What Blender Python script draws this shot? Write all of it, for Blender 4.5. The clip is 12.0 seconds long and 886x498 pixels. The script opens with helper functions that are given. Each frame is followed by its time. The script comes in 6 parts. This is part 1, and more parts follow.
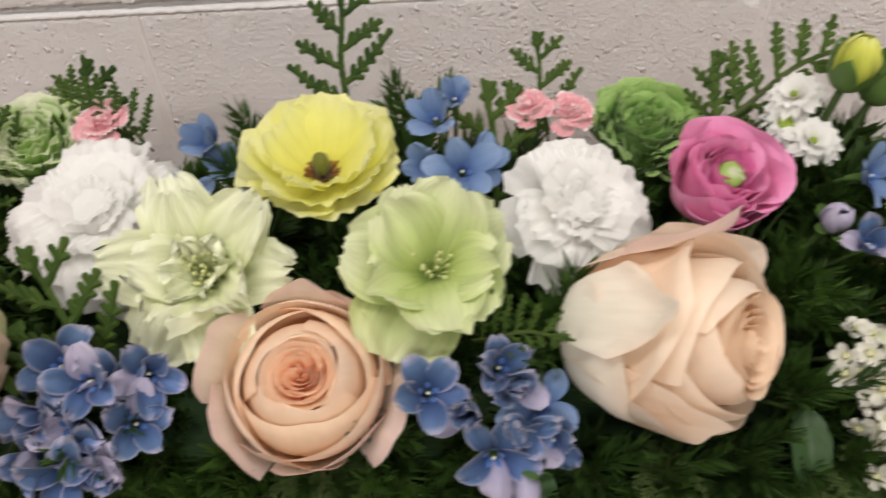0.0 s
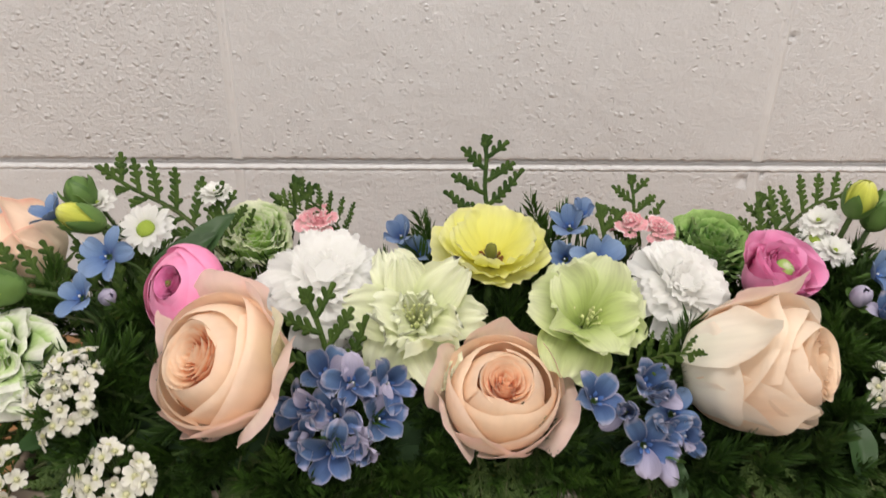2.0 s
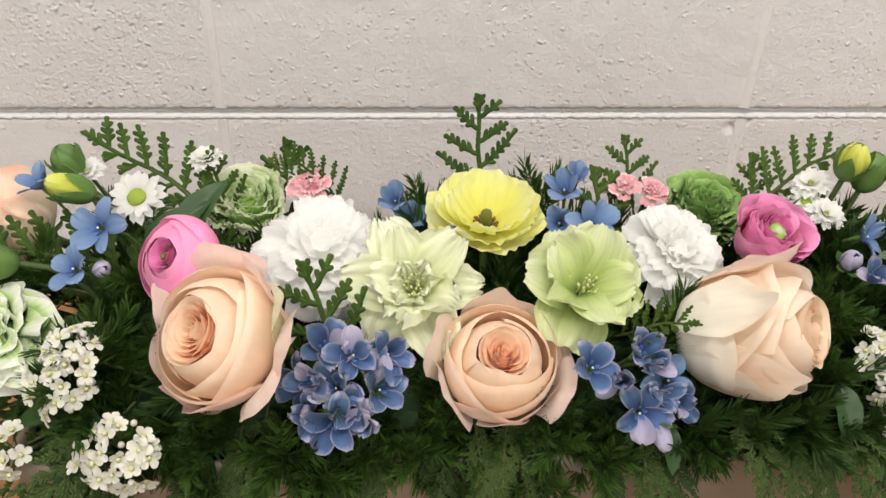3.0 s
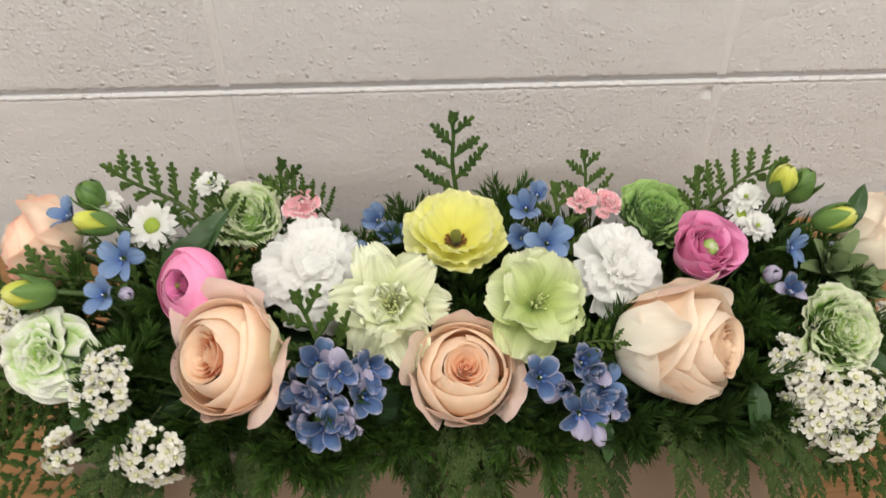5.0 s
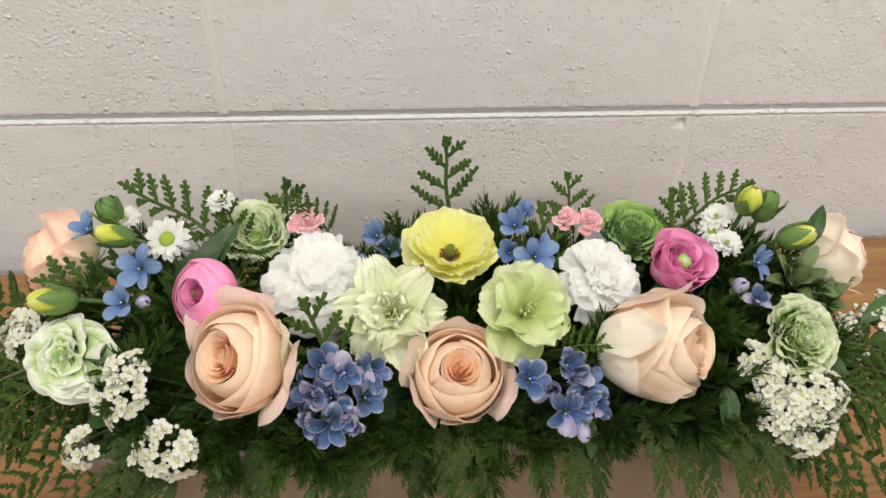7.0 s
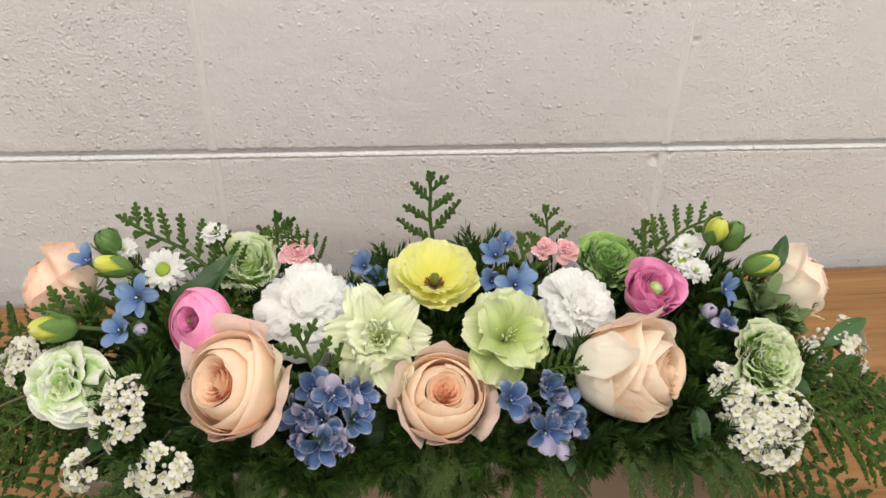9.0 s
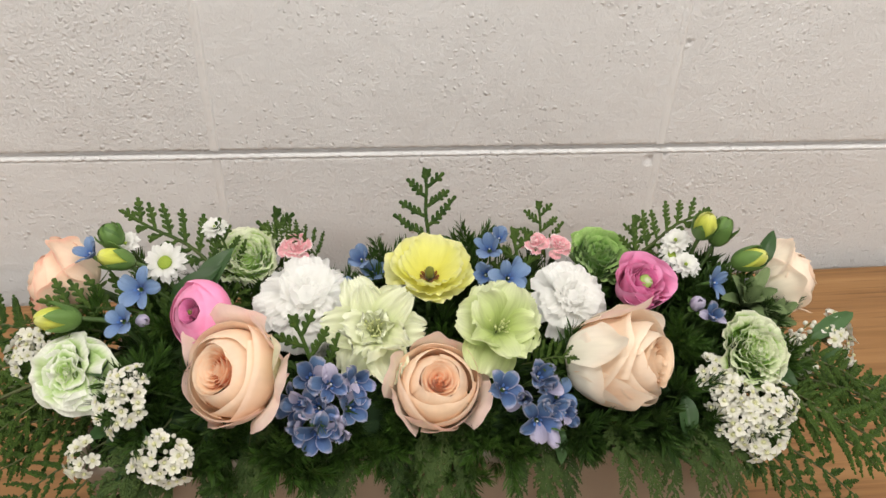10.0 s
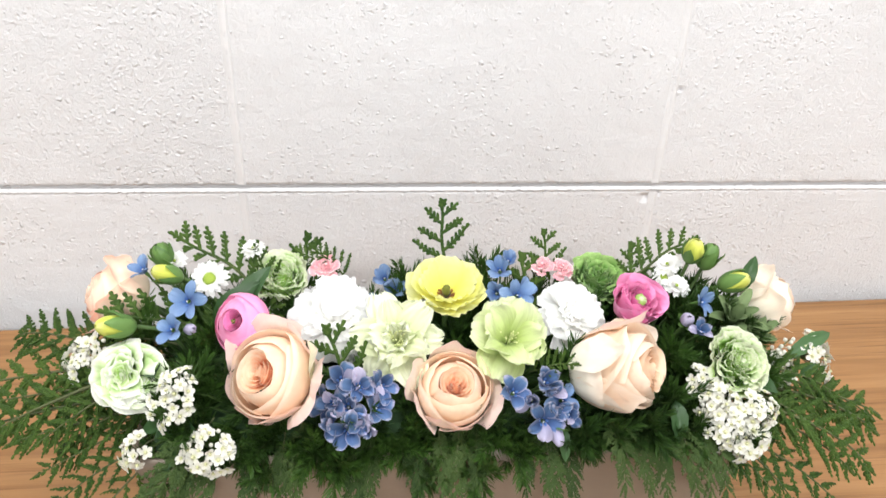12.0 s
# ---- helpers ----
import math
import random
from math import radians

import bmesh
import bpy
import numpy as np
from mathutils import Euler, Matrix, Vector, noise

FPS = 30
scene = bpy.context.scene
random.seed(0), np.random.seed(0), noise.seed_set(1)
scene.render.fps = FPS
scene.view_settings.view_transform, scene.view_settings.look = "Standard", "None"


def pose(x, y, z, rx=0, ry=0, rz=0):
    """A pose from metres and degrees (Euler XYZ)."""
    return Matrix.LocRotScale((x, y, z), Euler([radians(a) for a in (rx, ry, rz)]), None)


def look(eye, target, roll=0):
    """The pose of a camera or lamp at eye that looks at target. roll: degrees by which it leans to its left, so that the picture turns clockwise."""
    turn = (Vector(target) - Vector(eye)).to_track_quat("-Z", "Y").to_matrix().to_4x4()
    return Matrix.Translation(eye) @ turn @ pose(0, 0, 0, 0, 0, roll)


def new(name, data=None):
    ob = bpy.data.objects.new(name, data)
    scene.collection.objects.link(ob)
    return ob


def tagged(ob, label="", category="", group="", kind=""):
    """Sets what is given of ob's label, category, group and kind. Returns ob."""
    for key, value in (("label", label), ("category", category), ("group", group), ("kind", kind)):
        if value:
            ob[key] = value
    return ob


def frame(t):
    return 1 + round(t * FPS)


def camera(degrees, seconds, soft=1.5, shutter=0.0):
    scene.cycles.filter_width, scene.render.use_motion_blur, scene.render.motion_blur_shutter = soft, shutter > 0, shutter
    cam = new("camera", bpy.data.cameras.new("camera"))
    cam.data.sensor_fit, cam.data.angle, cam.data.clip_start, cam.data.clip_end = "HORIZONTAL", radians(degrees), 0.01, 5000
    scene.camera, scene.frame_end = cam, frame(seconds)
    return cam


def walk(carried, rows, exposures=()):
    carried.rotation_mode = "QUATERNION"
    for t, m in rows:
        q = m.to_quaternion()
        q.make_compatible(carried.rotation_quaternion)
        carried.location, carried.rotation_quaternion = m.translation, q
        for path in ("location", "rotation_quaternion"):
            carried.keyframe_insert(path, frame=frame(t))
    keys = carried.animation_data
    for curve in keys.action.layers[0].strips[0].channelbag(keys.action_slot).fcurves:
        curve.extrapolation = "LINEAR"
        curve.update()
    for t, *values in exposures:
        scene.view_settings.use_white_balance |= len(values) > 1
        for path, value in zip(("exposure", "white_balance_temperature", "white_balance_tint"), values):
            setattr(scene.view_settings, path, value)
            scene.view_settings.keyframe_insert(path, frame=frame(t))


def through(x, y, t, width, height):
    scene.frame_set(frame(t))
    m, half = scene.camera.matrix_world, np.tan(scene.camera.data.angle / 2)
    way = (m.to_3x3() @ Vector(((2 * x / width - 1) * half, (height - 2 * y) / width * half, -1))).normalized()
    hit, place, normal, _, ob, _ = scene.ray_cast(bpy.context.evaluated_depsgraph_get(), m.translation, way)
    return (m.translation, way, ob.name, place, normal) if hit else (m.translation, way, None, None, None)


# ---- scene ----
cam = camera(57.24, 12.0, 1.5, 0.35)
PATH = [
    (0, (0.01723, -0.48047, 1.22415), (-0.03215, 0.25590, 0.54938), -4.65),
    (0.2, (-0.00386, -0.48416, 1.21880), (-0.05087, 0.26742, 0.56084), -3.89),
    (0.5, (-0.02688, -0.50209, 1.21798), (-0.03683, 0.30367, 0.62582), -3.60),
    (0.7, (-0.02426, -0.51586, 1.22108), (-0.05608, 0.32797, 0.68541), -3.58),
    (1, (-0.03763, -0.52851, 1.22395), (-0.07961, 0.32064, 0.69747), -2.72),
    (1.2, (-0.04496, -0.53781, 1.23860), (-0.08254, 0.32557, 0.73544), -2.07),
    (1.5, (-0.05805, -0.55068, 1.24477), (-0.07688, 0.32342, 0.75939), -1.42),
    (1.7, (-0.05798, -0.56775, 1.24573), (-0.06470, 0.30658, 0.76043), -0.68),
    (2, (-0.05938, -0.58017, 1.24337), (-0.03524, 0.29703, 0.76386), 0.89),
    (2.2, (-0.06144, -0.58699, 1.23682), (-0.03246, 0.27378, 0.72866), 1.44),
    (2.5, (-0.06507, -0.58368, 1.23832), (-0.01452, 0.25887, 0.70207), 1.89),
    (2.7, (-0.06731, -0.57875, 1.24665), (-0.01497, 0.26055, 0.70551), 1.54),
    (4.3, (-0.05010, -0.55864, 1.27166), (-0.03468, 0.20297, 0.62381), -0.85),
    (4.5, (-0.04776, -0.56745, 1.28756), (-0.04797, 0.18525, 0.62919), -1.76),
    (4.7, (-0.04515, -0.56930, 1.30821), (-0.02821, 0.17906, 0.64514), -0.74),
    (5, (-0.04706, -0.57956, 1.33028), (-0.02221, 0.17434, 0.67376), -0.45),
    (5.2, (-0.05109, -0.59184, 1.33990), (-0.02805, 0.17737, 0.70133), -0.50),
    (5.5, (-0.04833, -0.61262, 1.33746), (-0.00519, 0.15933, 0.70323), 0.92),
    (5.7, (-0.05026, -0.61617, 1.34466), (0.00333, 0.15518, 0.71050), 1.08),
    (6, (-0.05194, -0.61764, 1.35078), (0.00223, 0.16897, 0.73571), 1.21),
    (6.2, (-0.05393, -0.61725, 1.34563), (0.00357, 0.16260, 0.72231), 1.25),
    (6.5, (-0.05465, -0.62075, 1.34544), (0.00577, 0.16080, 0.72453), 1.71),
    (6.7, (-0.05621, -0.61376, 1.34626), (0.00440, 0.16497, 0.72183), 1.50),
    (7, (-0.05743, -0.60865, 1.34285), (-0.00350, 0.16941, 0.71697), 1.13),
    (7.2, (-0.05723, -0.61979, 1.34817), (-0.01264, 0.16725, 0.73288), 0.88),
    (8.8, (-0.06275, -0.62574, 1.35209), (0.01780, 0.17517, 0.75874), 1.56),
    (9, (-0.06048, -0.62788, 1.35267), (0.01750, 0.17629, 0.76341), 1.83),
    (9.5, (-0.05733, -0.63543, 1.35452), (0.02278, 0.17018, 0.76752), 2.01),
    (10, (-0.05763, -0.64114, 1.35339), (0.01822, 0.16832, 0.77113), 1.74),
    (10.2, (-0.06071, -0.64337, 1.35555), (0.01581, 0.16661, 0.77410), 1.39),
    (10.5, (-0.06192, -0.65556, 1.36122), (0.00021, 0.16080, 0.78703), 1.08),
    (10.7, (-0.06189, -0.66772, 1.36555), (-0.00323, 0.15521, 0.80044), 0.53),
    (11, (-0.06500, -0.68449, 1.36890), (-0.01759, 0.14941, 0.81902), 0.10),
    (11.2, (-0.06682, -0.69029, 1.37260), (-0.01819, 0.14880, 0.83080), -0.10),
    (11.5, (-0.06958, -0.69134, 1.37264), (-0.00440, 0.15614, 0.84583), 1.00),
    (11.7, (-0.06988, -0.69109, 1.37382), (0.00529, 0.15482, 0.84582), 1.82),
    (12, (-0.07253, -0.69104, 1.37008), (0.00646, 0.14970, 0.83442), 2.25),
]
EXPOSURES = [(0.0, -0.33, 6550, 15), (0.5, -0.40, 6700, 16), (1.0, -0.34, 6700, 15), (1.5, -0.29, 6600, 15), (2.0, -0.26, 6500, 14), (2.5, -0.06, 6500, 13),
             (4.5, -0.19, 6500, 11), (5.5, -0.22, 6500, 11), (7.0, -0.16, 6500, 11), (11.2, -0.17, 6500, 11), (11.6, 0.14, 6400, 11), (12.0, 0.45, 6000, 11)]
walk(cam, [(t, look(eye, target, roll)) for t, eye, target, roll in PATH], EXPOSURES)

# ---- light ----
world = bpy.data.worlds.new("room_air")
world.use_nodes = True
world.node_tree.nodes["Background"].inputs[0].default_value = (0.9, 0.95, 1.0, 1)
world.node_tree.nodes["Background"].inputs[1].default_value = 0.05
scene.world = world
CEILING_Z = 2.55
# the third lamp is an unseen fill, added to brighten the flowers' fronts
LAMPS = [(-0.65, -0.70, 13.2), (0.65, -0.70, 13.2), (0.0, -2.3, 39.4)]


def ceiling_lamp_light(x, y, power):
    data = bpy.data.lights.new("tube_light", "AREA")
    data.shape, data.size, data.size_y = "RECTANGLE", 1.15, 0.12
    data.energy, data.color = power, (1.0, 0.965, 0.897)
    ob = new("tube_light", data)
    ob.location = (x, y, CEILING_Z - 0.085)
    return ob


for lamp_x, lamp_y, lamp_power in LAMPS:
    ceiling_lamp_light(lamp_x, lamp_y, lamp_power)


# ---- materials ----
def tree_of(name):
    m = bpy.data.materials.new(name)
    m.use_nodes = True
    t = m.node_tree
    return m, t, t.nodes["Principled BSDF"], t.nodes["Material Output"]


def node(t, kind, **values):
    n = t.nodes.new(kind)
    for k, v in values.items():
        if k in n.inputs:
            n.inputs[k].default_value = v
    return n


def ramp(t, fac, stops):
    n = t.nodes.new("ShaderNodeValToRGB")
    while len(n.color_ramp.elements) < len(stops):
        n.color_ramp.elements.new(0.5)
    for e, (p, c) in zip(n.color_ramp.elements, stops):
        e.position, e.color = p, (*c, 1)
    t.links.new(fac, n.inputs[0])
    return n.outputs[0]


def math_node(t, op, a, b=0.0):
    n = t.nodes.new("ShaderNodeMath")
    n.operation = op
    for i, v in enumerate((a, b)):
        if isinstance(v, (int, float)):
            n.inputs[i].default_value = v
        else:
            t.links.new(v, n.inputs[i])
    return n.outputs[0]


def mix_col(t, fac, a, b, mode="MIX"):
    n = t.nodes.new("ShaderNodeMix")
    n.data_type, n.blend_type = "RGBA", mode
    for i, v in ((0, fac), (6, a), (7, b)):
        if isinstance(v, (int, float)):
            n.inputs[i].default_value = v
        elif isinstance(v, tuple):
            n.inputs[i].default_value = (*v, 1)
        else:
            t.links.new(v, n.inputs[i])
    return n.outputs[2]


def bump(t, height, strength, distance, after=None):
    n = node(t, "ShaderNodeBump", Strength=strength, Distance=distance)
    t.links.new(height, n.inputs["Height"])
    if after is not None:
        t.links.new(after, n.inputs["Normal"])
    return n.outputs[0]


def petal_material(name, stops, through=0.3, rough=0.55, veins=40.0, edge=None, blotch=0.06, vein_dark=0.1, relief=0.2):
    """Thin petal: colour runs from the petal's base to its rim, with fine veins and light passing through."""
    m, t, p, out = tree_of(name)
    uv = t.nodes.new("ShaderNodeTexCoord")
    sep = t.nodes.new("ShaderNodeSeparateXYZ")
    t.links.new(uv.outputs["UV"], sep.inputs[0])
    nz = node(t, "ShaderNodeTexNoise", Scale=110.0, Detail=3.0)
    t.links.new(uv.outputs["Object"], nz.inputs["Vector"])
    info = t.nodes.new("ShaderNodeObjectInfo")
    along = math_node(t, "ADD", sep.outputs[1], math_node(t, "MULTIPLY", math_node(t, "SUBTRACT", nz.outputs[0], 0.5), 0.3))
    along = math_node(t, "ADD", along, math_node(t, "MULTIPLY", math_node(t, "SUBTRACT", info.outputs["Random"], 0.5), 0.16))
    col = ramp(t, along, stops)
    if edge:
        far = math_node(t, "ABSOLUTE", math_node(t, "SUBTRACT", sep.outputs[0], 0.5))
        rim = math_node(t, "MAXIMUM", math_node(t, "MULTIPLY", far, 2.0), sep.outputs[1])
        rim = math_node(t, "ADD", rim, math_node(t, "MULTIPLY", math_node(t, "SUBTRACT", nz.outputs[0], 0.5), 0.35))
        col = mix_col(t, ramp(t, rim, [(edge[1] - 0.12, (0, 0, 0)), (min(1.0, edge[1] + 0.16), (0.85, 0.85, 0.85))]), col, edge[0])
    mapping = node(t, "ShaderNodeMapping", Scale=(veins, 2.5, 1.0))
    t.links.new(uv.outputs["UV"], mapping.inputs[0])
    vein = node(t, "ShaderNodeTexNoise", Scale=1.0, Detail=2.0)
    t.links.new(mapping.outputs[0], vein.inputs["Vector"])
    dark = ramp(t, vein.outputs[0], [(0.35, (1 - vein_dark,) * 3), (0.6, (1, 1, 1))])
    col = mix_col(t, 1.0, col, dark, "MULTIPLY")
    big = node(t, "ShaderNodeTexNoise", Scale=35.0, Detail=1.0)
    t.links.new(uv.outputs["Object"], big.inputs["Vector"])
    col = mix_col(t, 1.0, col, ramp(t, big.outputs[0], [(0.3, (1 - blotch, 1 - blotch * 0.9, 1 - blotch * 1.3)), (0.65, (1, 1, 1))]), "MULTIPLY")
    t.links.new(col, p.inputs["Base Color"])
    p.inputs["Roughness"].default_value = rough
    p.inputs["Specular IOR Level"].default_value = 0.14
    p.inputs["Sheen Weight"].default_value = 0.15
    nrm = bump(t, vein.outputs[0], relief, 0.0006)
    t.links.new(nrm, p.inputs["Normal"])
    tr = t.nodes.new("ShaderNodeBsdfTranslucent")
    t.links.new(col, tr.inputs[0])
    t.links.new(nrm, tr.inputs["Normal"])
    mx = node(t, "ShaderNodeMixShader", Fac=through)
    t.links.new(p.outputs[0], mx.inputs[1])
    t.links.new(tr.outputs[0], mx.inputs[2])
    t.links.new(mx.outputs[0], out.inputs[0])
    return m


def leaf_material(name, dark, light, rough=0.5, through=0.18, scale=160.0, spec=0.35):
    m, t, p, out = tree_of(name)
    tc = t.nodes.new("ShaderNodeTexCoord")
    nz = node(t, "ShaderNodeTexNoise", Scale=scale, Detail=4.0)
    t.links.new(tc.outputs["Object"], nz.inputs["Vector"])
    geo = t.nodes.new("ShaderNodeNewGeometry")
    info = t.nodes.new("ShaderNodeObjectInfo")
    f = math_node(t, "ADD", math_node(t, "MULTIPLY", nz.outputs[0], 0.5), math_node(t, "MULTIPLY", geo.outputs["Random Per Island"], 0.35))
    f = math_node(t, "ADD", f, math_node(t, "MULTIPLY", info.outputs["Random"], 0.35))
    col = ramp(t, f, [(0.25, dark), (0.85, light)])
    t.links.new(col, p.inputs["Base Color"])
    p.inputs["Roughness"].default_value = rough
    p.inputs["Specular IOR Level"].default_value = spec
    nrm = bump(t, nz.outputs[0], 0.3, 0.0008)
    t.links.new(nrm, p.inputs["Normal"])
    tr = t.nodes.new("ShaderNodeBsdfTranslucent")
    t.links.new(col, tr.inputs[0])
    mx = node(t, "ShaderNodeMixShader", Fac=through)
    t.links.new(p.outputs[0], mx.inputs[1])
    t.links.new(tr.outputs[0], mx.inputs[2])
    t.links.new(mx.outputs[0], out.inputs[0])
    return m


def painted_block_material():
    m, t, p, out = tree_of("painted_concrete_block")
    tc = t.nodes.new("ShaderNodeTexCoord")
    geo = t.nodes.new("ShaderNodeNewGeometry")
    info = t.nodes.new("ShaderNodeObjectInfo")
    pos = geo.outputs["Position"]
    big = node(t, "ShaderNodeTexNoise", Scale=5.0, Detail=3.0)
    t.links.new(pos, big.inputs["Vector"])
    col = ramp(t, big.outputs[0], [(0.3, (0.668, 0.664, 0.668)), (0.7, (0.716, 0.717, 0.725))])
    # pits: cells near their centre, kept only where a coarse mask lets them be
    warp = node(t, "ShaderNodeTexNoise", Scale=180.0, Detail=2.0)
    t.links.new(pos, warp.inputs["Vector"])
    moved = t.nodes.new("ShaderNodeVectorMath")
    moved.operation = "MULTIPLY_ADD"
    t.links.new(warp.outputs["Color"], moved.inputs[0])
    moved.inputs[1].default_value = (0.006, 0.006, 0.003)
    t.links.new(pos, moved.inputs[2])
    dips = crumbs = None
    for scale, lo, hi, keep, raised in ((80.0, 0.05, 0.20, 0.93, False), (190.0, 0.10, 0.34, 0.78, False), (130.0, 0.04, 0.32, 0.86, True), (260.0, 0.06, 0.46, 0.76, True)):
        v = node(t, "ShaderNodeTexVoronoi", Scale=scale, Randomness=1.0)
        t.links.new(moved.outputs[0], v.inputs["Vector"])
        sep = t.nodes.new("ShaderNodeSeparateColor")
        t.links.new(v.outputs["Color"], sep.inputs[0])
        depth = ramp(t, v.outputs["Distance"], [(lo, (1, 1, 1)), (hi, (0, 0, 0))])
        mask = node(t, "ShaderNodeTexNoise", Scale=9.0, Detail=1.0)
        t.links.new(pos, mask.inputs["Vector"])
        gate = math_node(t, "ADD", sep.outputs[0], math_node(t, "MULTIPLY", math_node(t, "SUBTRACT", mask.outputs[0], 0.5), 0.9))
        gate = math_node(t, "ADD", gate, math_node(t, "MULTIPLY", math_node(t, "SUBTRACT", info.outputs["Random"], 0.5), 0.10))
        d = math_node(t, "MULTIPLY", depth, ramp(t, gate, [(keep, (0, 0, 0)), (min(keep + 0.12, 1.0), (1, 1, 1))]))
        if raised:
            crumbs = d if crumbs is None else math_node(t, "ADD", crumbs, math_node(t, "MULTIPLY", d, 0.6))
        else:
            dips = d if dips is None else math_node(t, "ADD", dips, math_node(t, "MULTIPLY", d, 0.6))
    grain = node(t, "ShaderNodeTexNoise", Scale=320.0, Detail=5.0, Roughness=0.65)
    t.links.new(pos, grain.inputs["Vector"])
    wave = node(t, "ShaderNodeTexNoise", Scale=45.0, Detail=4.0)
    t.links.new(pos, wave.inputs["Vector"])
    h = math_node(t, "SUBTRACT", math_node(t, "MULTIPLY", grain.outputs[0], math_node(t, "ADD", 0.26, math_node(t, "MULTIPLY", info.outputs["Random"], 0.3))), math_node(t, "MULTIPLY", dips, 0.42))
    h = math_node(t, "ADD", h, math_node(t, "ADD", math_node(t, "MULTIPLY", wave.outputs[0], 0.8), math_node(t, "MULTIPLY", crumbs, 0.50)))
    t.links.new(bump(t, h, 1.0, 0.0022), p.inputs["Normal"])
    col = mix_col(t, math_node(t, "MULTIPLY", dips, 0.04), col, (0.46, 0.41, 0.37))
    stain = node(t, "ShaderNodeTexNoise", Scale=26.0, Detail=5.0, Roughness=0.7)
    t.links.new(pos, stain.inputs["Vector"])
    col = mix_col(t, ramp(t, stain.outputs[0], [(0.62, (0, 0, 0)), (0.8, (0.16, 0.16, 0.16))]), col, (0.50, 0.42, 0.39))
    t.links.new(col, p.inputs["Base Color"])
    p.inputs["Roughness"].default_value = 0.62
    p.inputs["Specular IOR Level"].default_value = 0.3
    return m


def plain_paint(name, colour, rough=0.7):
    m, t, p, out = tree_of(name)
    tc = t.nodes.new("ShaderNodeTexCoord")
    nz = node(t, "ShaderNodeTexNoise", Scale=14.0, Detail=6.0, Roughness=0.6)
    t.links.new(tc.outputs["Object"], nz.inputs["Vector"])
    t.links.new(ramp(t, nz.outputs[0], [(0.3, tuple(c * 0.92 for c in colour)), (0.7, colour)]), p.inputs["Base Color"])
    t.links.new(bump(t, nz.outputs[0], 0.15, 0.002), p.inputs["Normal"])
    p.inputs["Roughness"].default_value = rough
    return m


def wood_material():
    m, t, p, out = tree_of("oak_wood")
    tc = t.nodes.new("ShaderNodeTexCoord")
    mp = node(t, "ShaderNodeMapping", Scale=(1.4, 26.0, 26.0))
    t.links.new(tc.outputs["Object"], mp.inputs[0])
    warp = node(t, "ShaderNodeTexNoise", Scale=1.0, Detail=3.0)
    t.links.new(mp.outputs[0], warp.inputs["Vector"])
    band = node(t, "ShaderNodeTexNoise", Scale=2.2, Detail=6.0, Roughness=0.65, Distortion=0.6)
    t.links.new(mp.outputs[0], band.inputs["Vector"])
    col = ramp(t, band.outputs[0], [(0.3, (0.195, 0.093, 0.032)), (0.5, (0.288, 0.146, 0.053)), (0.7, (0.36, 0.195, 0.077))])
    mp2 = node(t, "ShaderNodeMapping", Scale=(9.0, 420.0, 420.0))
    t.links.new(tc.outputs["Object"], mp2.inputs[0])
    pore = node(t, "ShaderNodeTexNoise", Scale=1.0, Detail=3.0)
    t.links.new(mp2.outputs[0], pore.inputs["Vector"])
    pores = ramp(t, pore.outputs[0], [(0.30, (0.62, 0.55, 0.48)), (0.46, (1, 1, 1))])
    col = mix_col(t, 0.8, col, pores, "MULTIPLY")
    t.links.new(col, p.inputs["Base Color"])
    t.links.new(bump(t, pore.outputs[0], 0.2, 0.0004), p.inputs["Normal"])
    p.inputs["Roughness"].default_value = 0.42
    p.inputs["Specular IOR Level"].default_value = 0.4
    return m


def planter_material():
    m, t, p, out = tree_of("greige_ceramic")
    tc = t.nodes.new("ShaderNodeTexCoord")
    nz = node(t, "ShaderNodeTexNoise", Scale=13.0, Detail=7.0, Roughness=0.6, Distortion=1.2)
    t.links.new(tc.outputs["Object"], nz.inputs["Vector"])
    t.links.new(ramp(t, nz.outputs[0], [(0.3, (0.180, 0.140, 0.106)), (0.6, (0.225, 0.180, 0.140)), (0.75, (0.27, 0.222, 0.178))]), p.inputs["Base Color"])
    fine = node(t, "ShaderNodeTexNoise", Scale=400.0, Detail=3.0)
    t.links.new(tc.outputs["Object"], fine.inputs["Vector"])
    t.links.new(bump(t, fine.outputs[0], 0.15, 0.0005), p.inputs["Normal"])
    p.inputs["Roughness"].default_value = 0.38
    return m


def glow_material():
    m, t, p, out = tree_of("lamp_diffuser")
    p.inputs["Base Color"].default_value = (0.9, 0.9, 0.88, 1)
    p.inputs["Emission Color"].default_value = (1.0, 0.95, 0.88, 1)
    p.inputs["Emission Strength"].default_value = 4.0
    return m


M_BLOCK = painted_block_material()
M_PAINT = plain_paint("painted_plaster", (0.84, 0.83, 0.81))
M_CEIL = plain_paint("white_ceiling_paint", (0.82, 0.81, 0.79))
M_FLOOR = plain_paint("grey_vinyl_floor", (0.46, 0.44, 0.41), 0.45)
# lighter than the blocks: side light on the head joints, put into colour
M_JOINT_LIT = plain_paint("lit_joint_paint", (0.745, 0.740, 0.742), 0.6)
# dusty mortar tone, darkened to stand for the shade in the deep joint
M_SHADED_MORTAR = plain_paint("dusty_shaded_mortar", (0.44, 0.405, 0.365), 0.9)
M_METAL = plain_paint("white_enamel", (0.8, 0.8, 0.8), 0.35)
M_GLOW = glow_material()
M_WOOD = wood_material()
M_POT = planter_material()
M_FOAM = leaf_material("wet_floral_foam", (0.016, 0.04, 0.016), (0.030, 0.065, 0.024), 0.9, 0.0)
M_STEM = leaf_material("green_stem", (0.030, 0.060, 0.015), (0.075, 0.13, 0.035), 0.5, 0.0)
